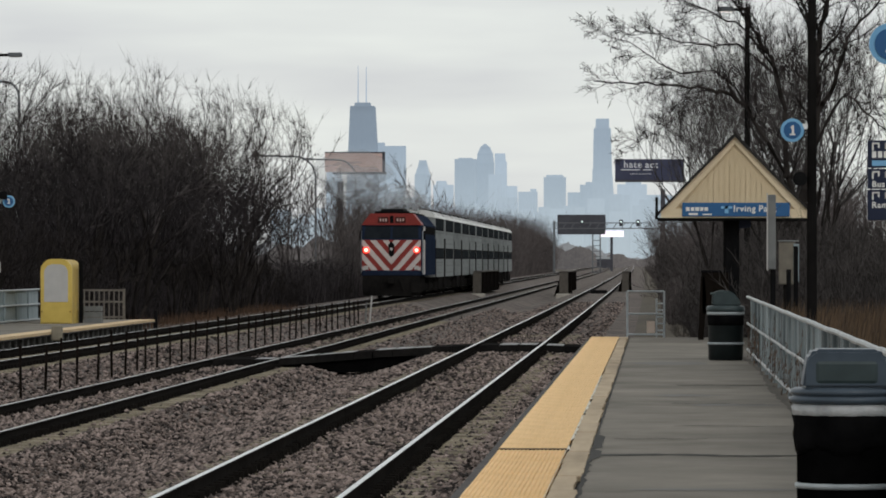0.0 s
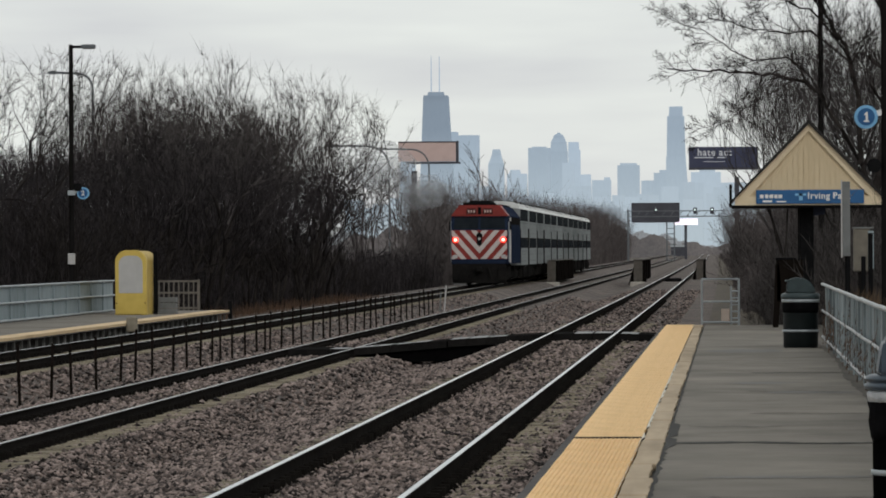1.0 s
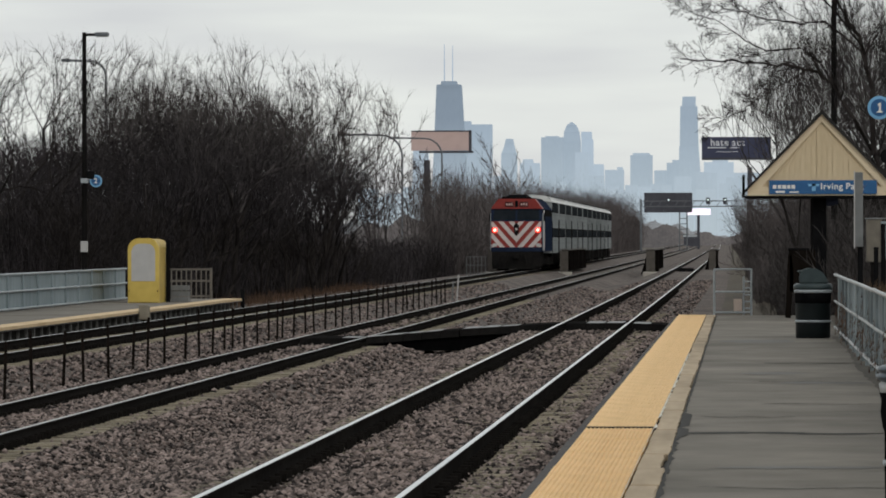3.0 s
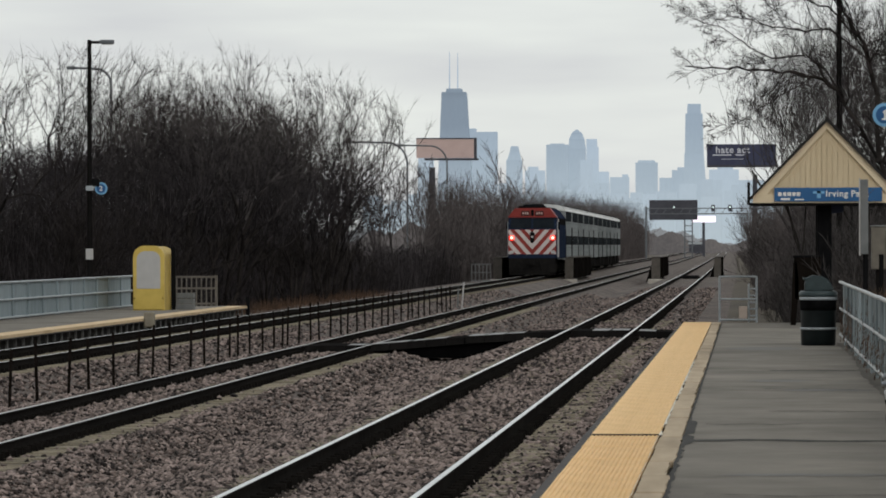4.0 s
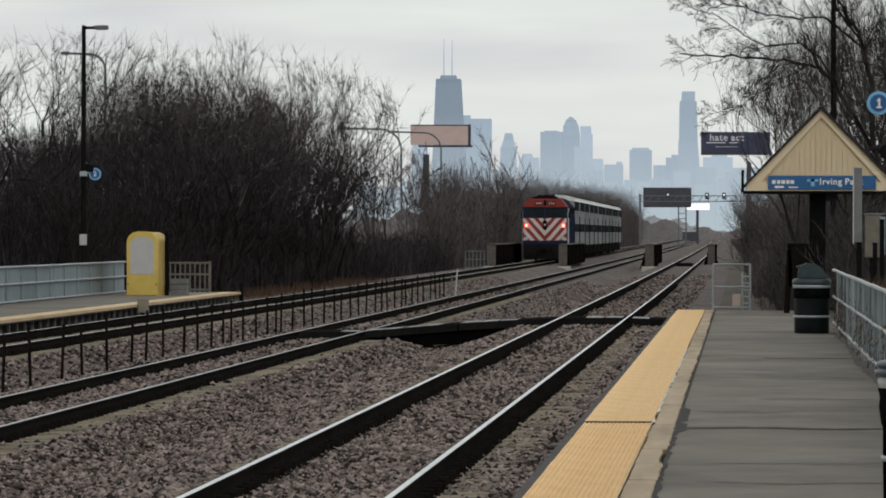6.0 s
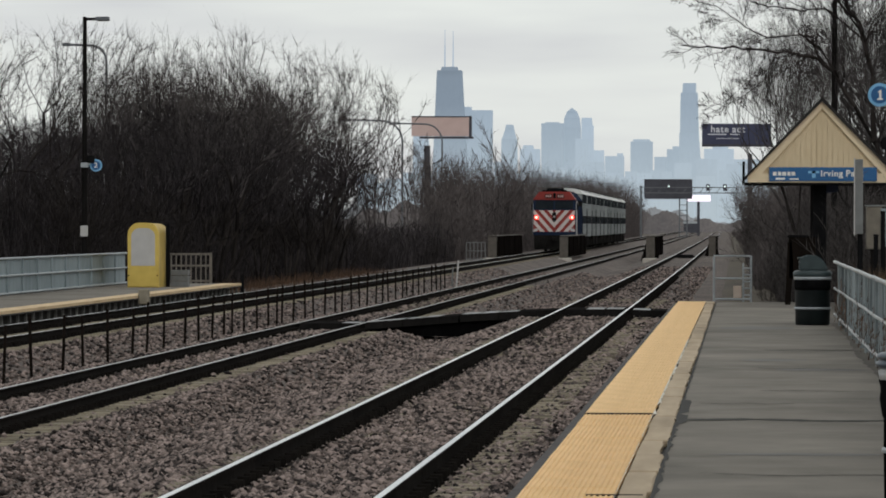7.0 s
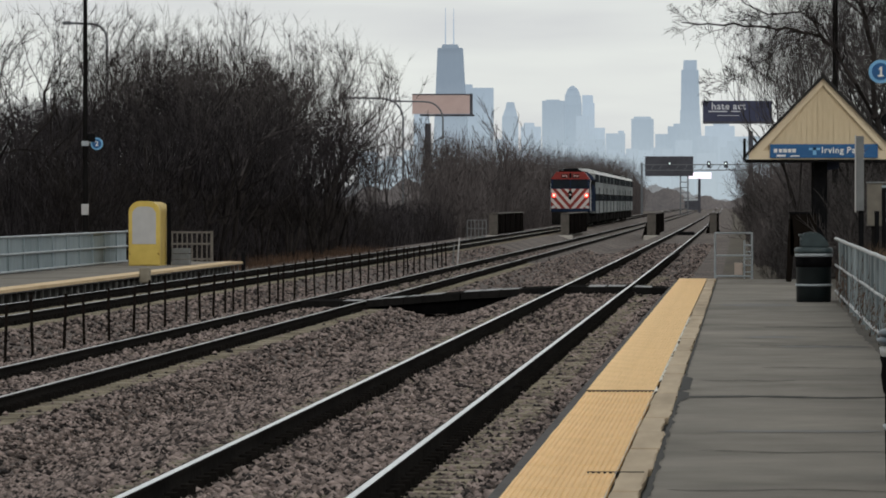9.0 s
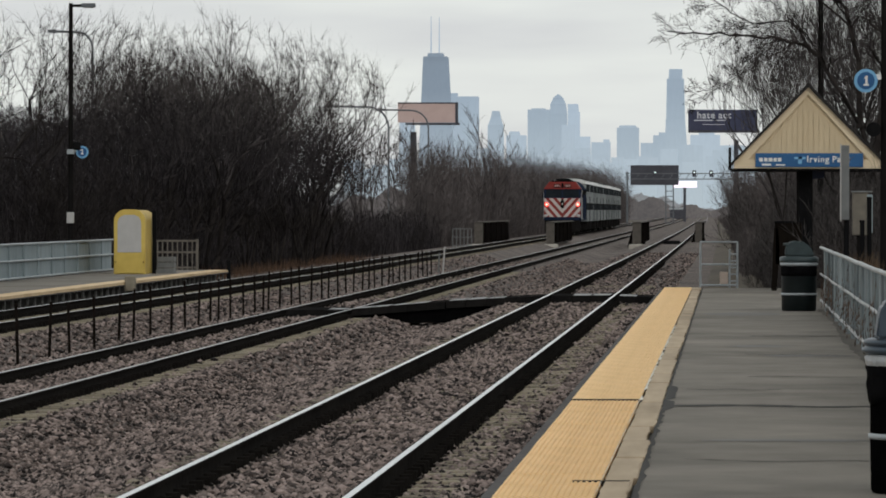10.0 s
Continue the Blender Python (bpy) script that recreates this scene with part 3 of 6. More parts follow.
# ---- things on the near platform ----
def bin_far():
    t = thing("trash_bin", 1.21, 82.6, DECK, "dark green round litter bin with a domed lid", "trash bin", "litter bins on the platform")
    part("drum", lathe([(0.28, 0.0), (0.295, 0.02), (0.30, 0.30), (0.30, 0.76), (0.305, 0.8)]), M_BINGREEN, t, smooth=True)
    part("band", lathe([(0.303, 0.27), (0.312, 0.275), (0.312, 0.305), (0.303, 0.31)]), M_GREYMETAL, t, "pale metal band", smooth=True)
    part("rim", lathe([(0.30, 0.77), (0.325, 0.785), (0.325, 0.825), (0.30, 0.84)]), M_GREYMETAL, t, "pale bag edge under the lid", smooth=True)
    part("bag", lathe([(0.302, 0.60), (0.312, 0.66), (0.308, 0.72), (0.314, 0.79)], n=40), M_BAG, t, "black bag folded over the rim", smooth=True)
    lid = part("lid", lathe([(0.325, 0.835), (0.335, 0.85), (0.332, 0.91), (0.30, 0.935), (0.27, 0.94)], n=36), M_BINLID, t, "grey-green lid rim", smooth=True)
    hood = prism([(-0.235, 0.93), (-0.235, 1.09), (-0.20, 1.16), (-0.12, 1.20), (0.0, 1.20), (0.10, 1.175), (0.19, 1.10), (0.25, 1.0), (0.27, 0.93)], -0.22, 0.22)
    bmesh.ops.bevel(hood, geom=list(hood.edges), offset=0.025, segments=2, affect="EDGES")
    part("hood", hood, M_BINLID, lid, "worn grey-green hood")
    part("hood_lip", boxm(-0.262, -0.18, -0.2, 0.2, 1.125, 1.16, bevel=0.012), M_BINLID, lid)


def bin_near():
    t = thing("trash_bin", 1.16, 29.4, DECK, "black litter bin with slate hooded lid and bag", "trash bin", "litter bins on the platform")
    part("drum", lathe([(0.275, 0.0), (0.29, 0.02), (0.295, 0.30), (0.295, 0.5), (0.3, 0.74)], n=48), M_BINBLACK, t, "black drum", smooth=True)
    part("band", lathe([(0.297, 0.33), (0.307, 0.335), (0.307, 0.36), (0.297, 0.365)]), M_GREYMETAL, t, "pale metal band", smooth=True)
    rng = random.Random(2)
    bm = lathe([(0.30, 0.56), (0.31, 0.6), (0.317, 0.66), (0.315, 0.72), (0.32, 0.77), (0.31, 0.80)], n=60)
    for v in bm.verts:
        a = math.atan2(v.co.y, v.co.x)
        k = 1 + 0.012 * math.sin(a * 17 + v.co.z * 30) + rng.uniform(-0.008, 0.012)
        v.co.x, v.co.y = v.co.x * k, v.co.y * k
        if v.co.z < 0.58:
            v.co.z += 0.02 * math.sin(a * 5) + rng.uniform(-0.015, 0.015)
    part("bag", bm, M_BAG, t, "crumpled black plastic bag", smooth=True)
    part("bag_edge", lathe([(0.302, 0.765), (0.322, 0.78), (0.330, 0.83), (0.305, 0.85)], n=40), M_BAGEDGE, t, "pale folded bag edge", smooth=True)
    lid = part("lid", lathe([(0.315, 0.845), (0.345, 0.86), (0.345, 0.885), (0.322, 0.892), (0.322, 0.90), (0.338, 0.905), (0.335, 0.93), (0.315, 0.94), (0.3, 0.945)], n=40), M_BINLID2, t, "slate grey lid rim", smooth=True)
    hood = prism([(-0.27, 0.94), (-0.245, 1.10), (-0.23, 1.15), (-0.19, 1.18), (0.19, 1.18), (0.23, 1.15), (0.245, 1.10), (0.27, 0.94)], -0.24, 0.24)
    bmesh.ops.bevel(hood, geom=list(hood.edges), offset=0.02, segments=2, affect="EDGES")
    part("hood", hood, M_BINLID2, lid, smooth=False)
    # a soft dark reflection, painted on the hood as a darker patch
    part("opening", boxm(-0.20, 0.20, -0.247, -0.2, 0.96, 1.12, bevel=0.03), M_BINLID, lid, "darker patch for a soft reflection on the hood")


def shelter():
    cx, d = 1.72, 104.0
    t = thing("platform_shelter", cx, d, DECK, "cream gabled platform shelter on a black post", "shelter")
    zb, za, hw = 2.66, 4.42, 1.62   # above the deck
    half = hw - 0.12
    # vertical siding boards of the gable
    n = 26
    for k in range(n):
        x0, x1 = -half + 2 * half * k / n, -half + 2 * half * (k + 1) / n - 0.007
        top = lambda x: zb + 0.02 + (za - zb - 0.16) * (1 - abs(x) / half)
        part("siding_board", prism([(x0, zb), (x1, zb), (x1, top(x1)), (x0, top(x0))], 0.0 + (k % 2) * 0.006, 0.05), M_SIDING, t)
    part("gable_backing", prism([(-half, zb - 0.002), (half, zb - 0.002), (0, za - 0.15)], 0.045, 0.10), M_SIDING, t)
    for s in (-1, 1):
        part("rake_trim", prism([(s * (hw - 0.02), zb - 0.02), (s * (hw - 0.02), zb + 0.1), (0, za - 0.03), (0, za - 0.19), (s * (hw - 0.16), zb - 0.02)], -0.05, 0.02), M_TRIM, t, "cream rake board")
        roof = prism([(s * (hw + 0.06), zb + 0.02), (s * (hw + 0.04), zb + 0.10), (0, za + 0.06), (0, za - 0.04)], -0.12, 3.2)
        part("roof", roof, M_SHINGLE, t, "dark shingled roof slope")
    part("fascia", boxm(-hw + 0.02, hw - 0.02, -0.06, 0.02, zb - 0.03, zb + 0.16), M_TRIM, t, "cream fascia")
    part("soffit", boxm(-hw - 0.05, hw + 0.05, -0.06, 3.2, zb - 0.075, zb - 0.03), M_BLACK, t)
    part("gutter_end", boxm(-hw - 0.10, -hw - 0.04, -0.14, -0.04, zb - 0.06, zb + 0.42), M_BLACK, t, "black downpipe end")
    part("post", boxm(-0.20, 0.10, 0.5, 0.85, 0, zb - 0.05, bevel=0.02), M_BLACK, t, "thick black post")
    part("post", boxm(-0.21, 0.14, 2.4, 2.75, 0, zb - 0.05, bevel=0.02), M_BLACK, t)
    part("bracket", prism([(0.10, zb - 0.26), (0.10, zb - 0.05), (0.36, zb - 0.05), (0.36, zb - 0.22)], 0.6, 0.72), M_NAVY, t, "dark blue end of a hanging sign")
    sign = part("name_sign", boxm(-1.14, 1.18, -0.10, -0.065, zb + 0.0, zb + 0.30, bevel=0.006), M_BLUESIGN, t, "blue station name sign with white letters")
    for word, at in (("Irving", 0.205), ("Park", 0.70)):
        letters("name_word", word, 0.19, M_WHITE, sign, Matrix.Translation((at, -0.104, zb + 0.165)) @ pose(0, 0, 0, 90))
    # operator's mark, plain shapes
    for a, b, z0, z1 in ((-1.06, -0.98, 0.12, 0.2), (-0.95, -0.88, 0.12, 0.2), (-0.86, -0.77, 0.12, 0.2), (-0.75, -0.68, 0.12, 0.2), (-0.66, -0.58, 0.12, 0.2), (-1.0, -0.8, 0.03, 0.075), (-0.7, -0.5, 0.03, 0.06)):
        part("mark", boxm(a, b, -0.106, -0.098, zb + z0, zb + z1), M_WHITE, sign, "white operator mark")
    bm = bmesh.new()
    box(bm, -0.22, -0.14, -0.106, -0.098, zb + 0.07, zb + 0.22)
    box(bm, -0.3, -0.06, -0.106, -0.098, zb + 0.17, zb + 0.22)
    part("mark", bm, M_LIGHTBLUE, sign)


def notice_board():
    t = thing("notice_board", 1.22, 103.4, DECK, "dark brown standing notice board beside the shelter", "notice board")
    part("panel", boxm(-0.22, 0.36, 0.0, 0.08, 0.55, 1.47, bevel=0.015), M_DARKBOARD, t)
    part("leg", prism([(-0.30, 0.0), (-0.18, 0.0), (-0.12, 0.9), (-0.16, 1.35), (-0.24, 1.35)], 0.0, 0.09), M_DARKBOARD, t)
    part("leg", boxm(0.30, 0.38, 0.0, 0.08, 0.0, 0.6), M_DARKBOARD, t)
    part("cap", boxm(-0.24, 0.38, -0.02, 0.10, 1.45, 1.50, bevel=0.01), M_BLACK, t)


def gate():
    t = thing("platform_gate", -0.21, 107.1, DECK, "galvanised tube gate closing the platform end", "gate")
    for x in (-0.41, 0.41):
        part("upright", tubem((x, 0, -0.2), (x, 0, 1.03), 0.024), M_GREYMETAL, t)
    for z in (0.06, 0.52, 1.02):
        part("rail", tubem((-0.41, 0, z), (0.41, 0, z), 0.022), M_GREYMETAL, t)
    part("plate", boxm(0.02, 0.2, -0.03, -0.015, 0.09, 0.36, bevel=0.006), M_PALEPLATE, t, "small pale notice plate")
    lad = part("ladder", tubem((0.24, 0.05, 0.0), (0.24, 0.05, 0.86), 0.02), M_GREYMETAL, t, "small steel step ladder behind")
    for z in (0.15, 0.3, 0.45, 0.6, 0.75):
        part("rung", tubem((0.24, 0.05, z), (0.4, 0.05, z), 0.017), M_GREYMETAL, lad)


M_PALEPLATE = material("pale_pink_plate", (0.42, 0.34, 0.29), (0.52, 0.43, 0.37), grain=6, stain=2)


def side_fence():
    rng = random.Random(12)
    t = thing("platform_railing", 1.64, 22.0, DECK + 0.05, "grey weathered slatted railing along the platform's back", "railing")
    L = 62.5
    y = 0.0
    n = 0
    while y < L:
        part("post", tubem((0.03, y, -0.4), (0.03, y, 1.02), 0.03, n=8), M_RUSTFENCE, t)
        y += 2.5
    for k in range(25):
        for z, r in ((1.02, 0.027), (0.56, 0.02), (0.10, 0.022)):
            part("rail", tubem((-0.02, k * 2.5, z + rng.uniform(-0.006, 0.006)), (-0.02, k * 2.5 + 2.5, z + rng.uniform(-0.006, 0.006)), r, n=8), M_PALERAIL, t)
    y = 0.1
    while y < L:
        if rng.random() < 0.86:
            w = rng.uniform(0.36, 0.56)
            part("slat", boxm(0.035, 0.055, y, y + w, 0.06 + rng.uniform(-0.03, 0.03), 1.0 + rng.uniform(-0.03, 0.01)), M_RUSTFENCE, t)
        y += 0.62


def railing_vine():
    rng = random.Random(19)
    verts, faces = [], []
    for k in range(110):
        p = Vector((1.60, rng.uniform(36, 83.5), DECK + rng.uniform(0.0, 0.3)))
        d = Vector((rng.gauss(0, 0.05), rng.gauss(0, 0.6), 1)).normalized()
        for s in range(rng.randrange(4, 9)):
            d = (d + Vector((rng.gauss(0, 0.06), rng.gauss(0, 0.5), rng.gauss(0, 0.3)))).normalized()
            q = p + d * rng.uniform(0.06, 0.16)
            q.x = min(max(q.x, 1.53), 1.66)
            i, w = len(verts), rng.uniform(0.006, 0.016)
            verts += [(p.x, p.y - w, p.z), (p.x - w, p.y, p.z + w), (p.x, p.y + w, p.z), (q.x, q.y, q.z)]
            faces += [(i, i + 1, i + 3), (i + 1, i + 2, i + 3), (i, i + 2, i + 3)]
            p = q
    tagged(part("dead_vine", (verts, faces), M_GRASSDARK), "dry dark vine tangled in the grey railing", "vine", kind="stuff")


M_PALERAIL = material("pale_railing_tube", (0.26, 0.27, 0.27), (0.52, 0.53, 0.53), grain=6, stain=1.0, rough=0.5, metal=0.2)


def lamp_post(x, y, z, h, arm, lit, label, sign=None):
    t = thing("platform_lamp", x, y, z, label, "lamp post", "platform lamp posts")
    part("pole", tubem((0, 0, 0), (0, 0, h), 0.085, 0.06, n=12), M_POLE, t)
    part("base", boxm(-0.16, 0.16, -0.16, 0.16, 0, 0.12, bevel=0.02), M_POLE, t)
    part("arm", boxm(min(0, arm), max(0, arm) if arm > 0 else 0.05, -0.04, 0.04, h - 0.11, h - 0.03), M_POLE, t)
    a, b = sorted((arm * 0.45, arm))
    head = part("lamp_head", boxm(a, b, -0.14, 0.14, h - 0.12, h, bevel=0.02), M_FARPOLE, t, "flat lamp head")
    part("lens", boxm(a + 0.04, b - 0.04, -0.1, 0.1, h - 0.135, h - 0.121), M_LAMPGLOW if lit else M_GREYPANEL, head)
    return t


def number_sign(parent, x, z, r, text, side):
    d = part("number_sign", tubem((x, -0.03, z), (x, 0.03, z), r, n=40), M_LIGHTBLUE, parent, "round blue track number sign")
    part("face", tubem((x, -0.042, z), (x, -0.031, z), r * 0.74, n=36), M_BLUESIGN, d)
    if text == "1":
        one = [(-0.15, 0.24), (0.02, 0.42), (0.14, 0.42), (0.14, -0.30), (0.27, -0.30), (0.27, -0.43), (-0.22, -0.43), (-0.22, -0.30), (-0.04, -0.30), (-0.04, 0.20), (-0.15, 0.12)]
        part("number", prism([(x + u * r, z + w * r) for u, w in one], -0.05, -0.043), M_WHITE, d, "white number one")
    else:
        letters("number", text, r * 1.15, M_WHITE, d, Matrix.Translation((x, -0.047, z)) @ pose(0, 0, 0, 90))
    part("bracket", boxm(min(x, 0), max(x, 0), -0.02, 0.02, z + r * 0.1, z + r * 0.55), M_WHITE, d, "pale bracket")


M_SIGNBACK = material("dull_sign_back", (0.12, 0.125, 0.125), (0.19, 0.195, 0.195), grain=5, stain=1)


def lamps_near():
    t = lamp_post(2.47, 76.0, -0.2, 8.4, -0.8, True, "black lamp post with a round number sign")
    number_sign(t, -0.31, 4.18, 0.185, "1", -1)
    part("speaker", tubem((-0.19, -0.12, 3.41), (-0.19, 0.1, 3.41), 0.115, 0.1, n=20), M_BLACK, t, "round black loudspeaker")
    lamp_post(2.29, 120.0, -0.2, 8.45, -0.75, True, "slim black lamp post behind the shelter")
    # sign post close by, with direction panels
    s = thing("direction_sign", 2.45, 45.0, -0.2, "navy direction sign panels under a round number", "sign post")
    part("pole", tubem((0, 0, 0), (0, 0, 5.2), 0.05, n=12), M_POLE, s)
    number_sign(s, -0.26, 4.15, 0.195, "1", -1)
    for z, h, word in ((3.12, 0.255, ""), (2.89, 0.185, "Bus"), (2.645, 0.285, "Ramp")):
        p = part("panel", boxm(-0.47, 0.25, -0.05, -0.01, z - h / 2, z + h / 2, bevel=0.006), M_NAVY, s, "navy panel with white lettering")
        top = z + h / 2 - 0.02
        bm = bmesh.new()
        box(bm, -0.43, -0.415, -0.058, -0.051, top - 0.075, top)
        box(bm, -0.43, -0.365, -0.058, -0.051, top - 0.015, top)
        box(bm, -0.375, -0.36, -0.058, -0.051, top - 0.05, top)
        part("arrow", bm, M_WHITE, p)
        part("symbol", boxm(-0.31, -0.23, -0.058, -0.051, top - 0.06, top - 0.005), M_GREYPANEL, p)
        if word:
            letters("word", word, 0.078, M_WHITE, p, Matrix.Translation((-0.37 if word == "Bus" else -0.335, -0.056, top - 0.125)) @ pose(0, 0, 0, 90))
        else:
            for a in (-0.43, -0.375, -0.32):
                part("bar", boxm(a, a + 0.04, -0.058, -0.051, z - 0.035, z + 0.025), M_WHITE, p)
            part("blue_bar", boxm(-0.43, 0.24, -0.058, -0.051, z - 0.11, z - 0.06), M_LIGHTBLUE, p)
    # sign seen edge-on by the railing, and a steel cabinet behind
    e = thing("edge_on_sign", 1.75, 73.5, DECK + 0.08, "grey steel sign panel seen nearly edge-on", "sign")
    part("panel", boxm(-0.03, 0.09, 0.0, 0.5, 1.5, 2.64, bevel=0.008), M_SIGNBACK, e)
    part("edge", boxm(-0.05, -0.03, -0.01, 0.02, 1.48, 2.66), M_GREYPANEL, e)
    part("post", tubem((0.05, 0.1, -0.3), (0.05, 0.1, 1.6), 0.04), M_BLACK, e)
    c = thing("steel_cabinet", 2.63, 95.0, -0.25, "pale grey steel electrical cabinet on a leg", "cabinet")
    part("body", boxm(-0.19, 0.12, -0.2, 0.2, 1.70, 2.54, bevel=0.02), M_TANBOX, c, "dull tan casing")
    part("door", boxm(0.09, 0.20, -0.225, -0.2, 1.75, 2.50, bevel=0.008), M_FENCEPANEL, c, "blue-grey door standing ajar")
    part("hood", boxm(-0.21, 0.2, -0.22, 0.22, 2.54, 2.57, bevel=0.008), M_SIGNBACK, c)
    part("leg", boxm(-0.10, 0.02, -0.1, 0.1, 0, 1.7), M_POLE, c)
    for x, y, h in ((2.55, 92.0, 1.97), (2.73, 93.5, 2.42)):
        b = thing("bollard", x, y, -0.25, "slim black steel marker post", "post", "marker posts")
        part("post", tubem((0, 0, 0), (0, 0, h), 0.045), M_BLACK, b)
        part("cap", tubem((0, 0, h), (0, 0, h + 0.03), 0.055, 0.04), M_BLACK, b)


M_TANBOX = material("dull_tan_casing", (0.10, 0.09, 0.075), (0.19, 0.17, 0.14), grain=5, stain=1.5)


# ---- the far platform ----
def far_platform():
    z = 0.047
    p = tagged(part("far_platform", along(lambda d: [(-19.1, -0.3), (-19.1, z), (-16.17, z), (-16.17, -0.3)], 30, 150.4), M_ASPHALT), "grey platform deck across the tracks", "platform", kind="structure")
    d = 56.0
    while d < 149:
        x = -15.61 + bend(d)
        part("tile", boxm(x - 0.56, x, d + 0.005, d + 1.215, z - 0.06, z + 0.008), M_FARTACTILE, p)
        d += 1.22
    part("lip", along(lambda d: [(-15.605, z - 0.09), (-15.605, z - 0.06), (-16.1, z - 0.06), (-16.1, z - 0.09)], 56, 150.3), M_BEAM, p)
    # the shaded hollow behind the stilts is put in as a dark strip
    part("void", along(lambda d: [(-16.15, -0.6), (-16.15, z - 0.06), (-16.0, z - 0.06), (-16.0, -0.6)], 56, 150.3), M_JOINT, p, "dark strip standing in for shade under the platform edge")
    d = 57.0
    while d < 150:
        x = -15.7 + bend(d)
        part("stilt", boxm(x - 0.05, x, d, d + 0.15, -0.6, z - 0.06), M_STILT, p, "short grey stilt")
        d += 1.17
    part("corner_post", boxm(-15.72, -15.61, 150.1, 150.3, -0.5, z + 0.28), M_BLACK, p)


M_TANEDGE = material("beige_box", (0.17, 0.15, 0.115), (0.29, 0.26, 0.20), grain=6, stain=2)
M_STILT = material("grey_stilt", (0.07, 0.07, 0.068), (0.17, 0.165, 0.155), grain=5, stain=1)
M_FARTACTILE = material("far_tactile", (0.46, 0.33, 0.19), (0.62, 0.47, 0.29), grain=3, stain=0.5, per_piece=0.2)


def far_fence():
    t = thing("platform_wall", -18.97, 93.7, 0.047, "grey-blue corrugated panel fence along the far platform", "fence")
    rng = random.Random(1)
    for k in range(20):
        y = k * 2.67
        part("panel", boxm(-0.03, 0.0, y, y + 2.65, 0.04, 0.94 + rng.uniform(-0.01, 0.01)), M_FENCEPANEL, t)
        part("post", tubem((0.04, y, 0), (0.04, y, 0.98), 0.022, n=8), M_FENCEPANEL, t)
        for z in (0.52, 0.965, 0.06):
            part("rail", tubem((0.04, y, z), (0.04, y + 2.67, z), 0.03, n=8), M_GREYMETAL, t)


def end_railing():
    t = thing("end_railing", 0, 149.9, 0.047, "weathered picket railing at the far platform's end", "railing")
    x0, x1 = -18.5, -16.63
    for z in (0.08, 0.56, 0.92):
        part("rail", boxm(x0, x1, -0.02, 0.02, z - 0.03, z + 0.03), M_WOODPICKET, t)
    n = 12
    for k in range(n + 1):
        x = x0 + (x1 - x0) * k / n
        w = 0.04 if k in (0, n) else 0.017
        part("picket", boxm(x - w, x + w, -0.02, 0.02, 0.0, 0.94 + (0.03 if k in (0, n) else 0)), M_WOODPICKET, t)


M_WOODPICKET = material("tan_picket", (0.10, 0.088, 0.075), (0.21, 0.185, 0.16), grain=5, stain=1)


def machine():
    t = thing("yellow_kiosk", -17.54, 140.1, 0.047, "yellow arched plastic kiosk with a grey panel", "kiosk")
    def arch(w, h0, h1, r):
        pts = [(-w, h0)]
        for k in range(9):
            a = math.pi - k * math.pi / 16
            pts.append((-w + r + r * math.cos(a), h1 - r + r * math.sin(a)))
        for k in range(9):
            a = math.pi / 2 - k * math.pi / 16
            pts.append((w - r + r * math.cos(a), h1 - r + r * math.sin(a)))
        return pts + [(w, h0)]
    bm = prism(arch(0.46, 0.0, 1.9, 0.34), 0, 0.28)
    bmesh.ops.bevel(bm, geom=[e for e in bm.edges if abs(e.verts[0].co.y - e.verts[1].co.y) < 1e-6], offset=0.03, segments=2, affect="EDGES")
    part("front", bm, M_YELLOW, t)
    part("panel", prism(arch(0.35, 0.64, 1.74, 0.25), -0.012, 0.004), M_GREYPANEL, t, "plain grey arched panel")
    part("body", prism(arch(0.44, 0.0, 1.88, 0.32), 0.28, 2.6), M_YELLOWSIDE, t, "darker yellow side casing")
    part("seam", prism(arch(0.43, 0.0, 1.86, 0.31), 0.27, 0.31), M_JOINT, t)
    for x in (-0.42, 0.42):
        part("bolt", tubem((x, -0.02, 0.35), (x, 0.0, 0.35), 0.02), M_BLACK, t)
    c = thing("crate_stack", -16.73, 142.4, 0.047, "low stack of pale grey crates behind the kiosk", "crate")
    for k in range(3):
        part("crate", boxm(-0.25, 0.28, -0.2, 0.25, k * 0.17, k * 0.17 + 0.15, bevel=0.01), M_SIGNBACK, c)
    j = thing("edge_box", -15.5, 124.0, -0.5, "small beige metal box on a short post", "junction box")
    part("case", boxm(-0.14, 0.14, -0.12, 0.12, 0.32, 0.72, bevel=0.04), M_TANEDGE, j)
    part("post", boxm(-0.04, 0.04, -0.04, 0.04, 0.0, 0.34), M_POLE, j)
    b = thing("dark_post", -17.0, 141.7, 0.047, "black steel post beside the yellow kiosk", "post")
    part("post", boxm(-0.06, 0.06, -0.06, 0.06, 0, 1.85), M_BLACK, b)


def far_lamp():
    t = lamp_post(-19.3, 140.3, -0.2, 8.2, 0.72, False, "black lamp post on the far platform")
    number_sign(t, 0.34, 3.83, 0.18, "2", 1)
    part("speaker", boxm(0.08, 0.3, -0.1, 0.1, 3.89, 4.12, bevel=0.03), M_BLACK, t, "black loudspeaker box")
    part("clamp", boxm(-0.1, 0.1, -0.1, 0.1, 3.77, 3.91), M_GREYMETAL, t)
    part("junction_box", boxm(-0.1, 0.11, -0.16, -0.06, 1.74, 2.06, bevel=0.015), M_GREYPANEL, t, "pale junction box")


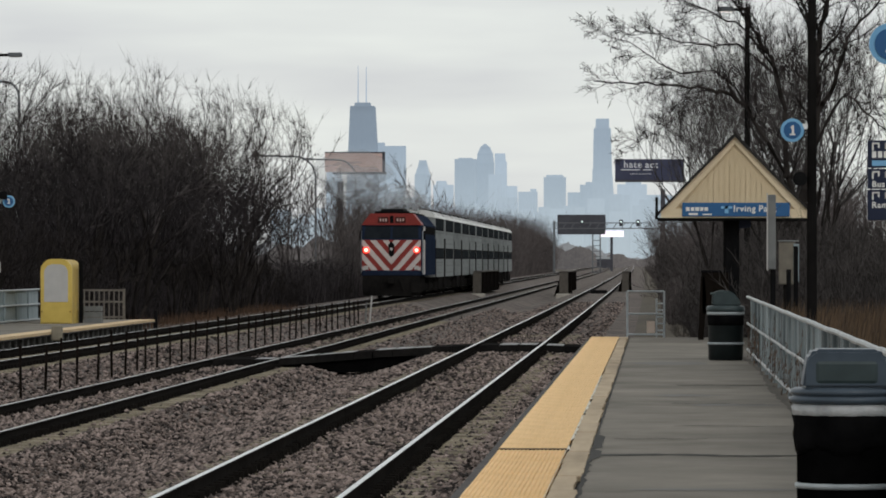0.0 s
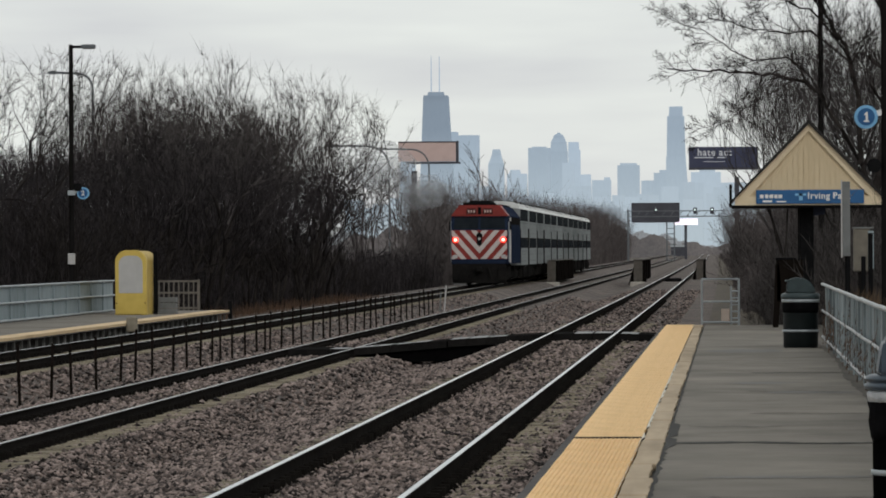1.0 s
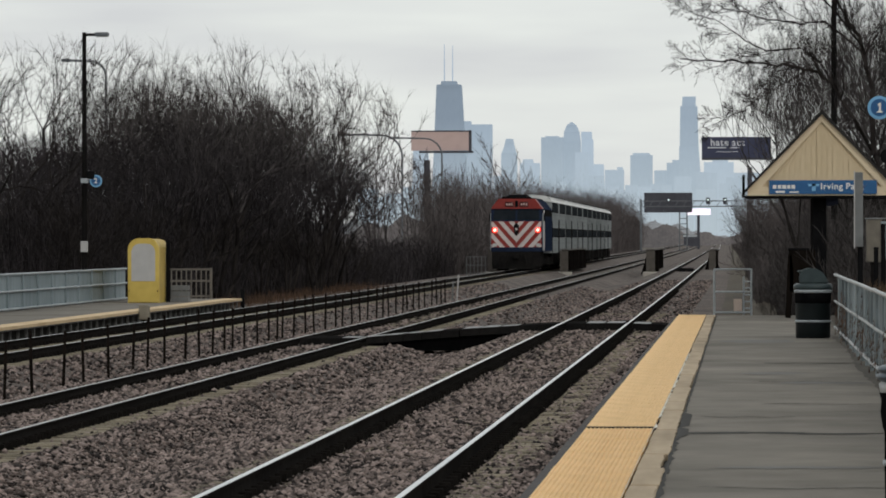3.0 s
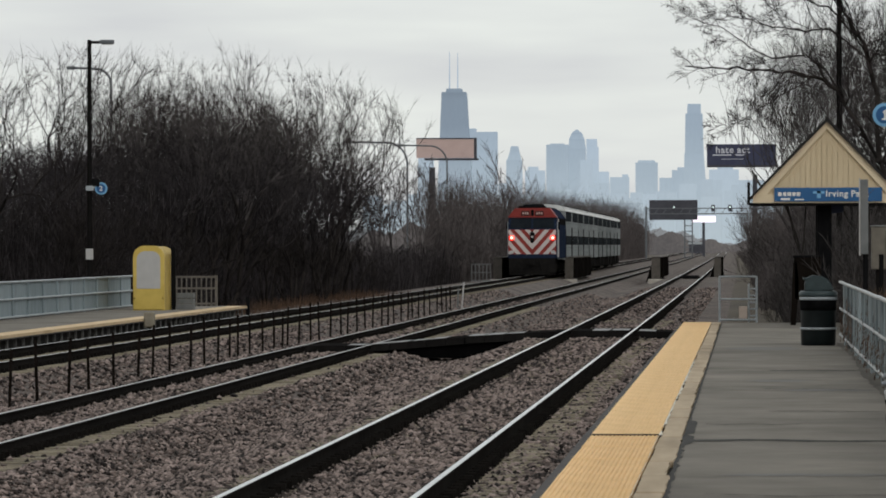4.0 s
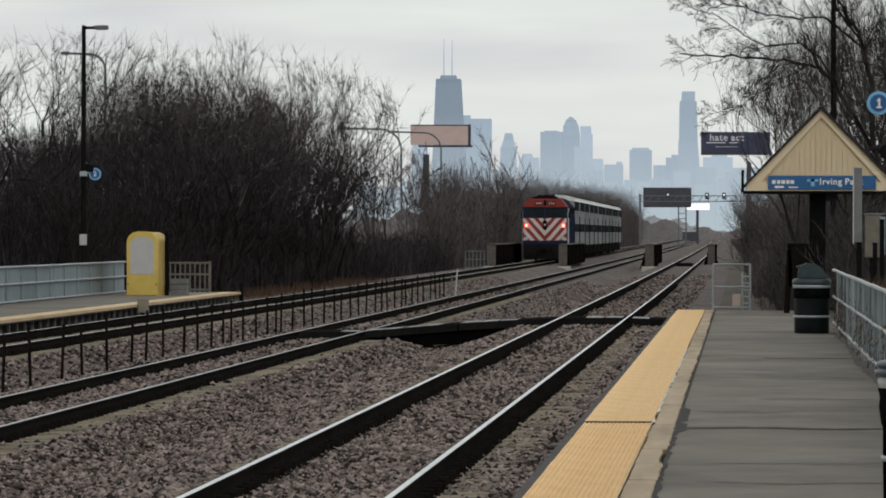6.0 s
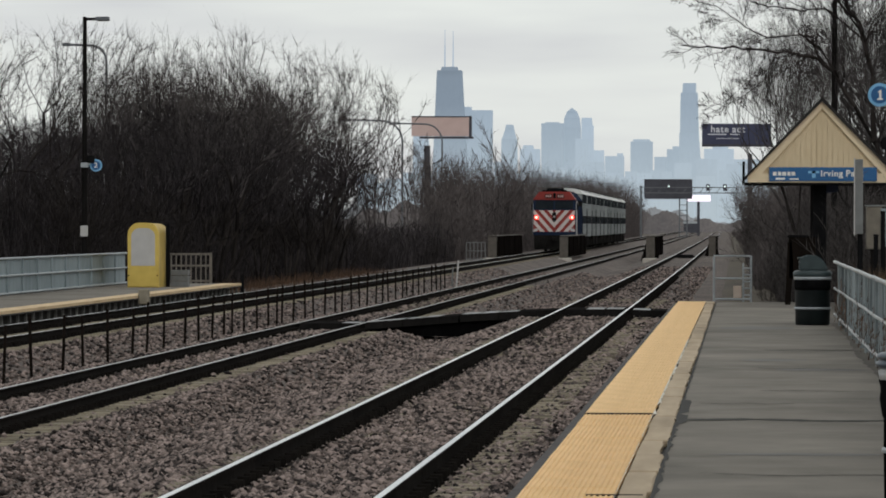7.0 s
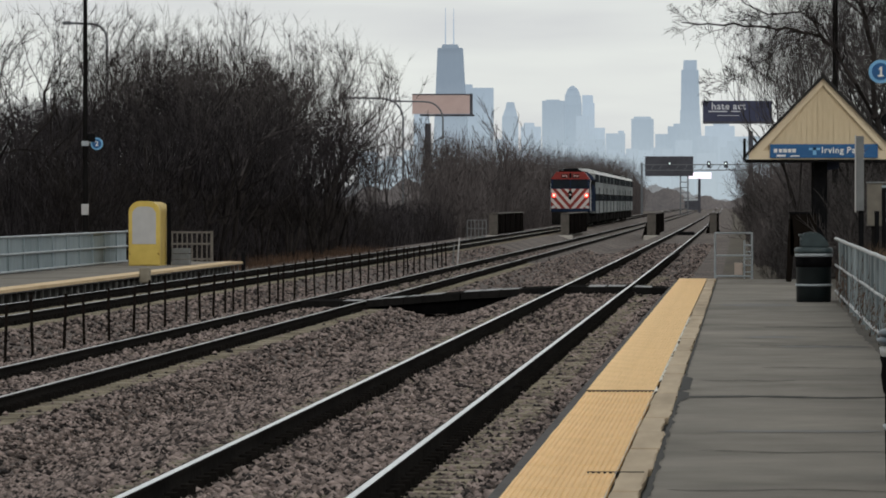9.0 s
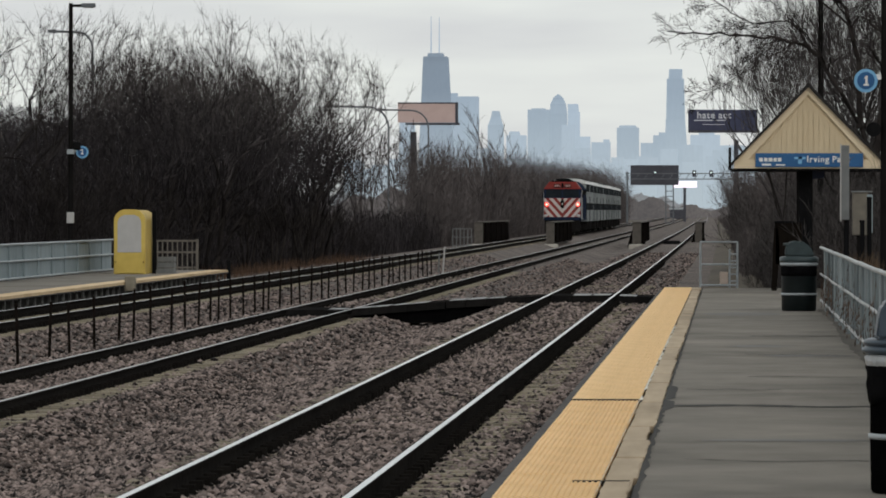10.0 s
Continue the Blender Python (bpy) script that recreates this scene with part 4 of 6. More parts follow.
# ---- posts between the tracks ----
def fence_posts():
    rng = random.Random(21)
    made = thing("fence_post", 0, 0, 0, "thin rusty steel fence post in the ballast", "fence post", "posts between the tracks")
    part("stake", boxm(-0.02, 0.02, -0.02, 0.02, -0.15, 1.02), M_RUSTPOST, made)
    part("flange", boxm(-0.024, 0.024, 0.017, 0.025, 0.0, 1.0), M_RUSTPOST, made)
    part("clip", boxm(-0.024, 0.024, -0.024, -0.015, 0.45, 0.5), M_RUSTPOST, made)
    along_line = (60.6, 63.5, 66.2, 69.6, 72.5, 75.4, 78.9, 81.4, 84.6, 88.0, 90.2, 92.9, 96.4, 98.9, 101.4, 103.8, 105.5, 108.0, 111.0, 113.7, 115.7, 117.0, 120.0, 123.3,
                  125.8, 129.2, 132.6, 134.8, 138.2, 141.2, 144.0, 147.6, 150.2, 152.8, 156.0, 159.2, 161.4, 164.4, 167.3, 170.3, 174.4, 177.3, 180.0, 182.4)
    for k, d in enumerate(along_line):
        m = pose(-11.2 + bend(d), d, -0.6 + rng.uniform(-0.08, 0.06), rng.uniform(-2, 2), rng.uniform(-1.8, 1.8), rng.uniform(-10, 10))
        if k == 0:
            made.matrix_basis = m
        else:
            copy_thing(made, m)
    t = thing("marker_post", -11.15 + bend(189), 189, -0.6, "leaning white-painted wooden marker posts", "post")
    part("stake", tubem((0, 0, 0), (0.08, 0, 1.1), 0.032), M_GREYPANEL, t)
    part("stake", tubem((-0.18, 0.1, 0), (-0.14, 0.1, 0.85), 0.03), M_SIGNBACK, t)


M_RUSTPOST = material("rusty_post", (0.006, 0.005, 0.0045), (0.018, 0.014, 0.012), grain=12, stain=3, spec=0.1)


# ---- the girder bridge down the line ----
def bridge():
    for x, w in ((-16.45, 0.58), (-11.65, 0.56), (-5.85, 0.58), (-1.72, 0.46)):
        d = 322.0
        t = thing("bridge_girder", x + bend(340), d, -0.55, "rusty brown plate girder of the rail bridge", "bridge girder", "bridge girders")
        web = [(0, 0.25), (0.6, 1.62), (2.0, 1.66), (38, 1.66), (39.5, 1.6), (40, 0.25)]
        part("web", prism(web, -w * 0.35, w * 0.35, "x"), M_GIRDER, t)
        part("end_plate", prism([(-w / 2, 0.2), (w / 2, 0.2), (w / 2, 1.64), (-w / 2, 1.64)], -0.1, 0.02), M_GIRDERPALE, t, "paler end plate")
        part("top_flange", boxm(-w / 2, w / 2, 0.3, 39.8, 1.66, 1.72), M_GIRDERPALE, t, "top flange in the paler lit colour")
        if x > -7:  # knee braces at the girder's foot
            for s in (-1, 1):
                part("knee_brace", prism([(s * w * 0.5, 0.05), (s * (w * 0.5 + 0.36), 0.05), (s * (w * 0.5 + 0.30), 0.25), (s * w * 0.5, 1.25)], 0.2, 0.5), M_GIRDER, t, "black knee brace")
        for k in range(5):
            part("stiffener", boxm(w * 0.35, w * 0.48, 4 + k * 7.6, 4.1 + k * 7.6, 0.3, 1.64), M_GIRDER, t)
        part("pad", boxm(-w * 0.9, w * 0.9, -0.6, 1.2, -0.4, 0.22, bevel=0.05), M_CONCRETE, t, "pale concrete bearing block")
    # low railing left of the bridge
    r = thing("bridge_railing", -17.0, 318.0, -0.6, "grey tube railing at the bridge end", "railing")
    for k in range(6):
        part("post", tubem((-1.25 + k * 0.25, 0, 0), (-1.25 + k * 0.25, 0, 1.3), 0.028, n=6), M_SIGNBACK, r)
    for z in (0.2, 0.75, 1.3):
        part("rail", tubem((-1.25, 0, z), (0.0, 0, z), 0.032, n=6), M_SIGNBACK, r)
    w = thing("switch_machine", -3.316 + bend(330), 305.0, -0.2, "low black switch machine between the rails", "switch machine")
    part("case", boxm(-0.5, 0.5, -0.4, 0.4, 0.0, 0.22, bevel=0.03), M_BLACK, w)
    part("rod", boxm(-0.72, 0.72, 0.9, 1.1, 0.02, 0.1), M_BLACK, w)
    h = thing("relay_box", -17.0, 1400.0, -0.7, "small dark trackside relay hut with pale roof", "hut")
    part("body", boxm(0.0, 4.0, 0, 3, 0, 2.9, bevel=0.05), M_FARDARK, h)
    part("roof", boxm(-0.2, 4.2, -0.2, 3.2, 2.9, 3.5), M_GREYMETAL, h)


# the same steel on lit end and top faces, painted paler
M_GIRDERPALE = material("lit_rust_plate", (0.05, 0.044, 0.038), (0.12, 0.106, 0.092), grain=4, stain=0.8, bump=0.2)


# ---- the distance ----
def street_lamp(x, y, h, reach, group="highway lamps"):
    t = thing("street_lamp", x, y, -1.1, "grey curved-arm highway street lamp", "street lamp", group)
    r = min(1.6, reach * 0.35)
    pts = [(0, 0, 0), (0, 0, h - r)] + [(-r + r * math.cos(a), 0, h - r + r * math.sin(a)) for a in [k * math.pi / 12 for k in range(1, 7)]] + [(-reach * 0.8, 0, h + 0.05)]
    part("pole", pipe(bmesh.new(), pts, 0.075, 8), M_FARPOLE, t)
    part("lamp_head", boxm(-reach, -reach * 0.8, -0.2, 0.2, h - 0.05, h + 0.16, bevel=0.04), M_FARPOLE, t, "flat cobra lamp head")


def billboards():
    t = thing("billboard", -63.6, 1015, -1.1, "faded pink billboard on a dark steel column", "billboard", "billboards")
    part("column", tubem((-3.0, 0, 0), (-3.0, 0, 19.6), 0.65, n=14), M_FARDARK, t)
    part("face", boxm(-6.3, 5.9, -0.5, 0.5, 21.6, 25.6, bevel=0.05), M_BOARDPINK, t, "faded pink face")
    part("side", boxm(5.9, 6.4, -0.5, 1.6, 21.5, 25.9), M_FARDARK, t)
    part("catwalk", boxm(-4.6, 6.8, -1.4, 1.2, 21.1, 21.5), M_FARDARK, t)
    part("top_rail", boxm(-6.3, 6.2, -0.55, 0.5, 25.6, 25.85), M_FARDARK, t)
    t = thing("billboard", -1.0, 1005, -1.1, "dark navy billboard with white lettering", "billboard", "billboards")
    part("column", tubem((2.6, 0, 0), (2.6, 0, 17.8), 0.5, n=14), M_FARDARK, t)
    f = part("face", boxm(-7.4, 7.0, -0.5, 0.5, 19.8, 24.1, bevel=0.05), M_NAVYFAR, t, "navy face with a short slogan")
    letters("slogan_word", "hate", 2.0, M_WHITEFAR, f, Matrix.Translation((-3.7, -0.52, 22.9)) @ pose(0, 0, 0, 90))
    letters("slogan_word", "act", 2.0, M_WHITEFAR, f, Matrix.Translation((0.2, -0.52, 22.9)) @ pose(0, 0, 0, 90))
    part("bar", boxm(-6.2, -2.3, -0.56, -0.5, 21.75, 21.98), M_WHITEFAR, f)
    part("bar", boxm(-1.6, 0.4, -0.56, -0.5, 21.75, 21.98), M_WHITEFAR, f)
    part("bar", boxm(-4.4, 0.2, -0.56, -0.5, 20.95, 21.06), M_WHITEFAR, f)
    part("catwalk", boxm(-7.4, 7.0, -1.0, 0.9, 19.3, 19.8), M_FARDARK, t)
    t = thing("billboard", -13.8, 900, -1.1, "low dark billboard on a lattice mast", "billboard", "billboards")
    part("face", boxm(-4.5, 4.5, -0.4, 0.4, 7.8, 11.5, bevel=0.04), M_FARDARK, t)
    for x in (2.1, 3.5):
        part("leg", boxm(x - 0.12, x + 0.12, -0.15, 0.15, 0, 7.8), M_FARPOLE, t)
    for k in range(7):
        part("brace", boxm(2.1, 3.5, -0.08, 0.08, 0.6 + k, 0.75 + k), M_FARPOLE, t)
    t = thing("lit_sign", -9.8, 1080, -1.1, "bright pink-white lit display board", "sign")
    part("screen", boxm(-2.7, 2.7, -0.2, 0.2, 8.2, 9.6), M_LED, t)
    part("leg", boxm(-0.3, 0.3, 0.2, 0.5, 0, 8.2), M_FARDARK, t)
    # signal gantry over the tracks
    g = thing("signal_gantry", 0, 880, -1.0, "steel signal gantry spanning the tracks", "signal gantry")
    x0, x1 = -18.5, 3.0
    for x in (x0, x1):
        part("post", boxm(x - 0.18, x + 0.18, -0.15, 0.15, 0, 10.0), M_FARPOLE, g)
    for z in (8.7, 9.7):
        part("chord", boxm(x0, x1, -0.1, 0.1, z - 0.09, z + 0.09), M_FARPOLE, g)
    for k in range(15):
        a = x0 + (x1 - x0) * k / 14
        part("brace", tubem((a, 0, 8.7), (a + 0.7, 0, 9.7), 0.06, n=5), M_FARPOLE, g)
    # the black heads take the haze-lightened steel colour
    for x in (-13.4, -6.25, -3.15):
        s = part("signal_head", boxm(x - 0.34, x + 0.34, -0.4, -0.1, 9.1, 10.3, bevel=0.1), M_FARDARK, g, "black signal head")
        part("lamp", tubem((x, -0.46, 9.9), (x, -0.4, 9.9), 0.15, n=14), M_SIGNAL, s, "lit white signal lamp")


M_NAVYFAR = material("far_navy", (0.04, 0.045, 0.085), (0.06, 0.065, 0.11), grain=1, stain=0.2, rough=0.6)
M_WHITEFAR = material("far_white", (0.55, 0.56, 0.6), (0.65, 0.66, 0.7), grain=1, stain=0.2)

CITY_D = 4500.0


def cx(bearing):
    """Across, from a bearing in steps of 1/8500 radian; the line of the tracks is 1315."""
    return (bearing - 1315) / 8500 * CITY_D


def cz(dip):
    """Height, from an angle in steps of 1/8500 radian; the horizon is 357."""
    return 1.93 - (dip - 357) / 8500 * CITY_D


def tower(name, mat, steps, label, depth=22.0, shift=0.0):
    """A tower of stacked, possibly tapering blocks; steps: (left, right, top left.. ) across units, from the ground up."""
    d = CITY_D + shift
    t = thing(name, 0, d, -1.1, label, "skyscraper", "city skyline")
    for k, (a0, a1, z0, b0, b1, z1) in enumerate(steps):
        bm = bmesh.new()
        k2 = 0.5 * depth
        lo = [bm.verts.new((x, y, z0 + 1.1)) for x, y in ((a0, -k2), (a1, -k2), (a1, k2), (a0, k2))]
        s = 0.5 * depth * (b1 - b0) / max(1e-3, a1 - a0)
        hi = [bm.verts.new((x, y, z1 + 1.1)) for x, y in ((b0, -s), (b1, -s), (b1, s), (b0, s))]
        for i in range(4):
            bm.faces.new((lo[i], lo[(i + 1) % 4], hi[(i + 1) % 4], hi[i]))
        bm.faces.new(hi)
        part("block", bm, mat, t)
    return t


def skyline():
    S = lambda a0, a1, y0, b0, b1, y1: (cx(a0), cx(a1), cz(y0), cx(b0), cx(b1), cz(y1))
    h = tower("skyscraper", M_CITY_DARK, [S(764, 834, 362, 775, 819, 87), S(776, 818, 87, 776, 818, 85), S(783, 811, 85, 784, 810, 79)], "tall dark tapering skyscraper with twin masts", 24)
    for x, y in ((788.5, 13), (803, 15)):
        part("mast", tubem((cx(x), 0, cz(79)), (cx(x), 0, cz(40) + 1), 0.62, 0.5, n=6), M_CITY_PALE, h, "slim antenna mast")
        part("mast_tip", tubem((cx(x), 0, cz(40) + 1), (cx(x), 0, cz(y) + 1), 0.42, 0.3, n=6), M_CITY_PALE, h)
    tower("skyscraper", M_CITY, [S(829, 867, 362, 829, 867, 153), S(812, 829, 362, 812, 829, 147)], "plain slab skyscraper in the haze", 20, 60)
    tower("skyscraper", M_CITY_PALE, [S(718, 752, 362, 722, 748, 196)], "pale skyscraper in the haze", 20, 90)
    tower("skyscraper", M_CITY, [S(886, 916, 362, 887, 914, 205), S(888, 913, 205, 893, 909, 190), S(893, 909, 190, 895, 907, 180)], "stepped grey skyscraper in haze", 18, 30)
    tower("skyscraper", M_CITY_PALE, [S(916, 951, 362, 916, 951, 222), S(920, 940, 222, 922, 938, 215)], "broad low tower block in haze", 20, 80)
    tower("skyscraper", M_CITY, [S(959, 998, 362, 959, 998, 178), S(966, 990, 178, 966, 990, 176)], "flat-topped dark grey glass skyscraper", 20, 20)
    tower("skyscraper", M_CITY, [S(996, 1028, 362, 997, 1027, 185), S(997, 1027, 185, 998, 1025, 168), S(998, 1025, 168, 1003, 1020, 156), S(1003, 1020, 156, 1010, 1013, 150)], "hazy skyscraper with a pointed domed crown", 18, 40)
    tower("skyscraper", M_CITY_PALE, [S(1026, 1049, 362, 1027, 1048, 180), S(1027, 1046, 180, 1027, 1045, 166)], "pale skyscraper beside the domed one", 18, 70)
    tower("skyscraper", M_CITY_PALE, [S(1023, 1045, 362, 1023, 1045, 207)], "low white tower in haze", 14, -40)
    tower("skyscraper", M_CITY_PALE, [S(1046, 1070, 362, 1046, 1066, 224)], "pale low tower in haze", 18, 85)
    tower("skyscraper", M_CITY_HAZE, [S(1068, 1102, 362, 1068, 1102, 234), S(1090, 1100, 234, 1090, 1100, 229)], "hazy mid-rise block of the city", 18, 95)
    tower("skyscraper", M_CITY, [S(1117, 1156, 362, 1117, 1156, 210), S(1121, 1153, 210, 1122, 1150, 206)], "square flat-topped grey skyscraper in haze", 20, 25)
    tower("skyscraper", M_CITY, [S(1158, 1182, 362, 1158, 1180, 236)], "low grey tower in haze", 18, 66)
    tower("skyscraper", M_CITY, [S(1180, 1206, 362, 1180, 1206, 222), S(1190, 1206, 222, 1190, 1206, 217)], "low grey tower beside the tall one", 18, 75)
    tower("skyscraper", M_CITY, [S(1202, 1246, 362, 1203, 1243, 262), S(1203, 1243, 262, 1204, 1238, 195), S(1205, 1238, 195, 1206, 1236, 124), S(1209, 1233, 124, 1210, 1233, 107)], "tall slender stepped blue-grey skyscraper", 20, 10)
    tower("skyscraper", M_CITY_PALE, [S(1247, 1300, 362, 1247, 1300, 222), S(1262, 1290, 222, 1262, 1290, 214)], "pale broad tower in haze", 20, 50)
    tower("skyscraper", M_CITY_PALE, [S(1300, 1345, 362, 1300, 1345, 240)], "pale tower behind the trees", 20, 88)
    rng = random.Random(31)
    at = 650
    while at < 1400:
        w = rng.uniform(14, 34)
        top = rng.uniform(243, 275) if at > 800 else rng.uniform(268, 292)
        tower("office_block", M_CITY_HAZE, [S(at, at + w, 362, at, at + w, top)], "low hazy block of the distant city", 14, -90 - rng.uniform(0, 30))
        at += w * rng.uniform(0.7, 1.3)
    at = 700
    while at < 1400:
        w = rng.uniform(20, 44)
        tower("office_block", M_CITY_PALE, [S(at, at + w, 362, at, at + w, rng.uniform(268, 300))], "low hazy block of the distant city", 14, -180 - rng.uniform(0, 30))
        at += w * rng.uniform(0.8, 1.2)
    # woods that close the view at the end of the line
    rng = np.random.default_rng(3)
    for d, tall, name in ((1500, 8.5, "far_woods"), (1900, 8.6, "far_woods"), (2600, 9.5, "far_woods")):
        xs = np.arange(-0.17 * d, 0.07 * d, 0.55)
        hs = tall * (0.8 + 0.25 * np.sin(xs * 0.11) + 0.16 * np.sin(xs * 0.53 + 1)) + rng.uniform(-0.45, 0.45, len(xs))
        hs *= 0.92 - 0.45 * np.clip((xs / d + 0.0115) / 0.006, 0, 1)  # lower where the line runs through
        n = len(xs)
        v = [(x, d, -1.2) for x in xs] + [(x, d + 2, h) for x, h in zip(xs, hs)] + [(x, d + 30, -1.2) for x in xs]
        f = [(i, i + 1, n + i + 1, n + i) for i in range(n - 1)] + [(n + i, n + i + 1, 2 * n + i + 1, 2 * n + i) for i in range(n - 1)]
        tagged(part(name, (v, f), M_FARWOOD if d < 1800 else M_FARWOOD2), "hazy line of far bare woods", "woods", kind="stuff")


# a weak blue-grey glow puts distance haze into the woods' colour
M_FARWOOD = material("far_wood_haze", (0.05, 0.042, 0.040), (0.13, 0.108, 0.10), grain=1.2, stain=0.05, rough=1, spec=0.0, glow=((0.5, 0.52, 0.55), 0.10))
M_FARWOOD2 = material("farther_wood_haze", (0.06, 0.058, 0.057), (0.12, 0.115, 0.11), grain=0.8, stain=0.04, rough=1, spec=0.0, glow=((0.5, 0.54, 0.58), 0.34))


# ---- bare trees and thickets ----
def grow(seed, stems, height, spread, kids, min_r, lean=(0.0, 0.0), base_r=0.12, twig=1.0, up=0.35, clear=0.25, wob=0.16, guides=(), first=(0.5, 0.8)):
    """A bare tree: its trunk and limbs, and the crown of finer branches and twigs."""
    rng = random.Random(seed)
    sets = (([], []), ([], []))

    def cone(p, q, r0, r1, n, level):
        verts, faces = sets[0 if level < 2 else 1]
        d = q - p
        if d.length < 1e-5:
            return
        a = d.orthogonal().normalized()
        b = d.cross(a).normalized()
        k = len(verts)
        if level >= len(kids):  # a twig ends in a point
            for i in range(3):
                t = 2 * math.pi * i / 3
                verts.append(tuple(p + a * (r0 * math.cos(t)) + b * (r0 * math.sin(t))))
            verts.append(tuple(q))
            faces.extend(((k, k + 1, k + 3), (k + 1, k + 2, k + 3), (k + 2, k, k + 3)))
            return
        for c, r in ((p, r0), (q, r1)):
            for i in range(n):
                t = 2 * math.pi * i / n
                verts.append(tuple(c + a * (r * math.cos(t)) + b * (r * math.sin(t))))
        for i in range(n):
            faces.append((k + i, k + (i + 1) % n, k + n + (i + 1) % n, k + n + i))

    def branch(p, d, length, r, level):
        last = level >= len(kids)
        seg = 1 if last else (6, 4, 2, 2)[min(level, 3)]
        n = 6 if level == 0 else (5 if level == 1 else 3)
        pts = [p]
        for i in range(seg):
            d = (d + Vector((rng.gauss(0, wob), rng.gauss(0, wob), rng.gauss(0, wob) + up * 0.16)) * (1.0 if level else 0.6)).normalized()
            pts.append(pts[-1] + d * (length / seg))
        for i in range(seg):
            r0, r1 = r * (1 - 0.75 * i / seg), r * (1 - 0.75 * (i + 1) / seg)
            cone(pts[i], pts[i + 1], max(min_r, r0), max(min_r * 0.55, r1), n, level)
        if not last:
            sprout(pts, length, r, level)

    def sprout(pts, length, r, level):
        seg = len(pts) - 1
        for k in range(kids[level]):
            lo = clear if level == 0 else 0.18
            f = min(lo + (1 - lo) * (k + rng.random()) / kids[level], 0.99)
            i = min(seg - 1, int(f * seg))
            q = pts[i].lerp(pts[i + 1], f * seg - i)
            axis = (pts[i + 1] - pts[i]).normalized()
            side = axis.orthogonal().normalized()
            side.rotate(Matrix.Rotation(rng.uniform(0, 6.283), 3, axis))
            nd = (axis + side * rng.uniform(0.5, 1.2) * spread + Vector((0, 0, up * 0.4))).normalized()
            ln = length * (rng.uniform(*first) if level == 0 else rng.uniform(0.42, 0.68)) * (1.15 - 0.5 * f) * (twig if level + 1 == len(kids) else 1)
            branch(q, nd, ln, max(min_r, r * (1 - 0.7 * f) * 0.55), level + 1)

    for guide, r, reach in guides:  # limbs of a known line
        base = [Vector(p) for p in guide]
        pts = []
        for i in range(len(base) - 1):  # a smooth, slightly wandering line through the points
            a, b, c, e = base[max(0, i - 1)], base[i], base[i + 1], base[min(len(base) - 1, i + 2)]
            for s in range(4):
                t = s / 4
                w = 0.5 * (2 * b + (c - a) * t + (2 * a - 5 * b + 4 * c - e) * t * t + (3 * b - a - 3 * c + e) * t ** 3)
                pts.append(w + Vector((rng.gauss(0, 0.03), rng.gauss(0, 0.03), rng.gauss(0, 0.03))))
        pts.append(base[-1])
        for i, (p, q) in enumerate(zip(pts, pts[1:])):
            cone(p, q, r * (1 - 0.75 * i / (len(pts) - 1)), r * (1 - 0.75 * (i + 1) / (len(pts) - 1)), 6, 0)
        sprout(pts, reach, r, 0)
    for s in range(stems):
        a = rng.uniform(0, 6.283)
        o = Vector((math.cos(a), math.sin(a), 0)) * (0.0 if stems == 1 else rng.uniform(0.2, 1.0))
        d = Vector((math.cos(a) * (0.0 if stems == 1 else rng.uniform(0.02, 0.22)) + lean[0], math.sin(a) * 0.15 + lean[1], 1)).normalized()
        branch(o + Vector((0, 0, -0.3)), d, height * rng.uniform(0.75, 1.0), base_r * rng.uniform(0.7, 1.1), 0)
    return sets


def tree_kind(name, mat, label, category, group, *a, **k):
    t = thing(name, 0, 0, 0, label, category, group)
    trunk, crown = grow(*a, **k)
    tr = part("trunk" if category == "tree" else "stem", trunk, mat, t, "dark trunk and limbs" if category == "tree" else "")
    if category != "tree":
        tagged(tr, kind="stuff")
    part("crown", crown, M_CROWN if mat is M_TWIG else mat, t, "crown of fine bare twigs")
    return t


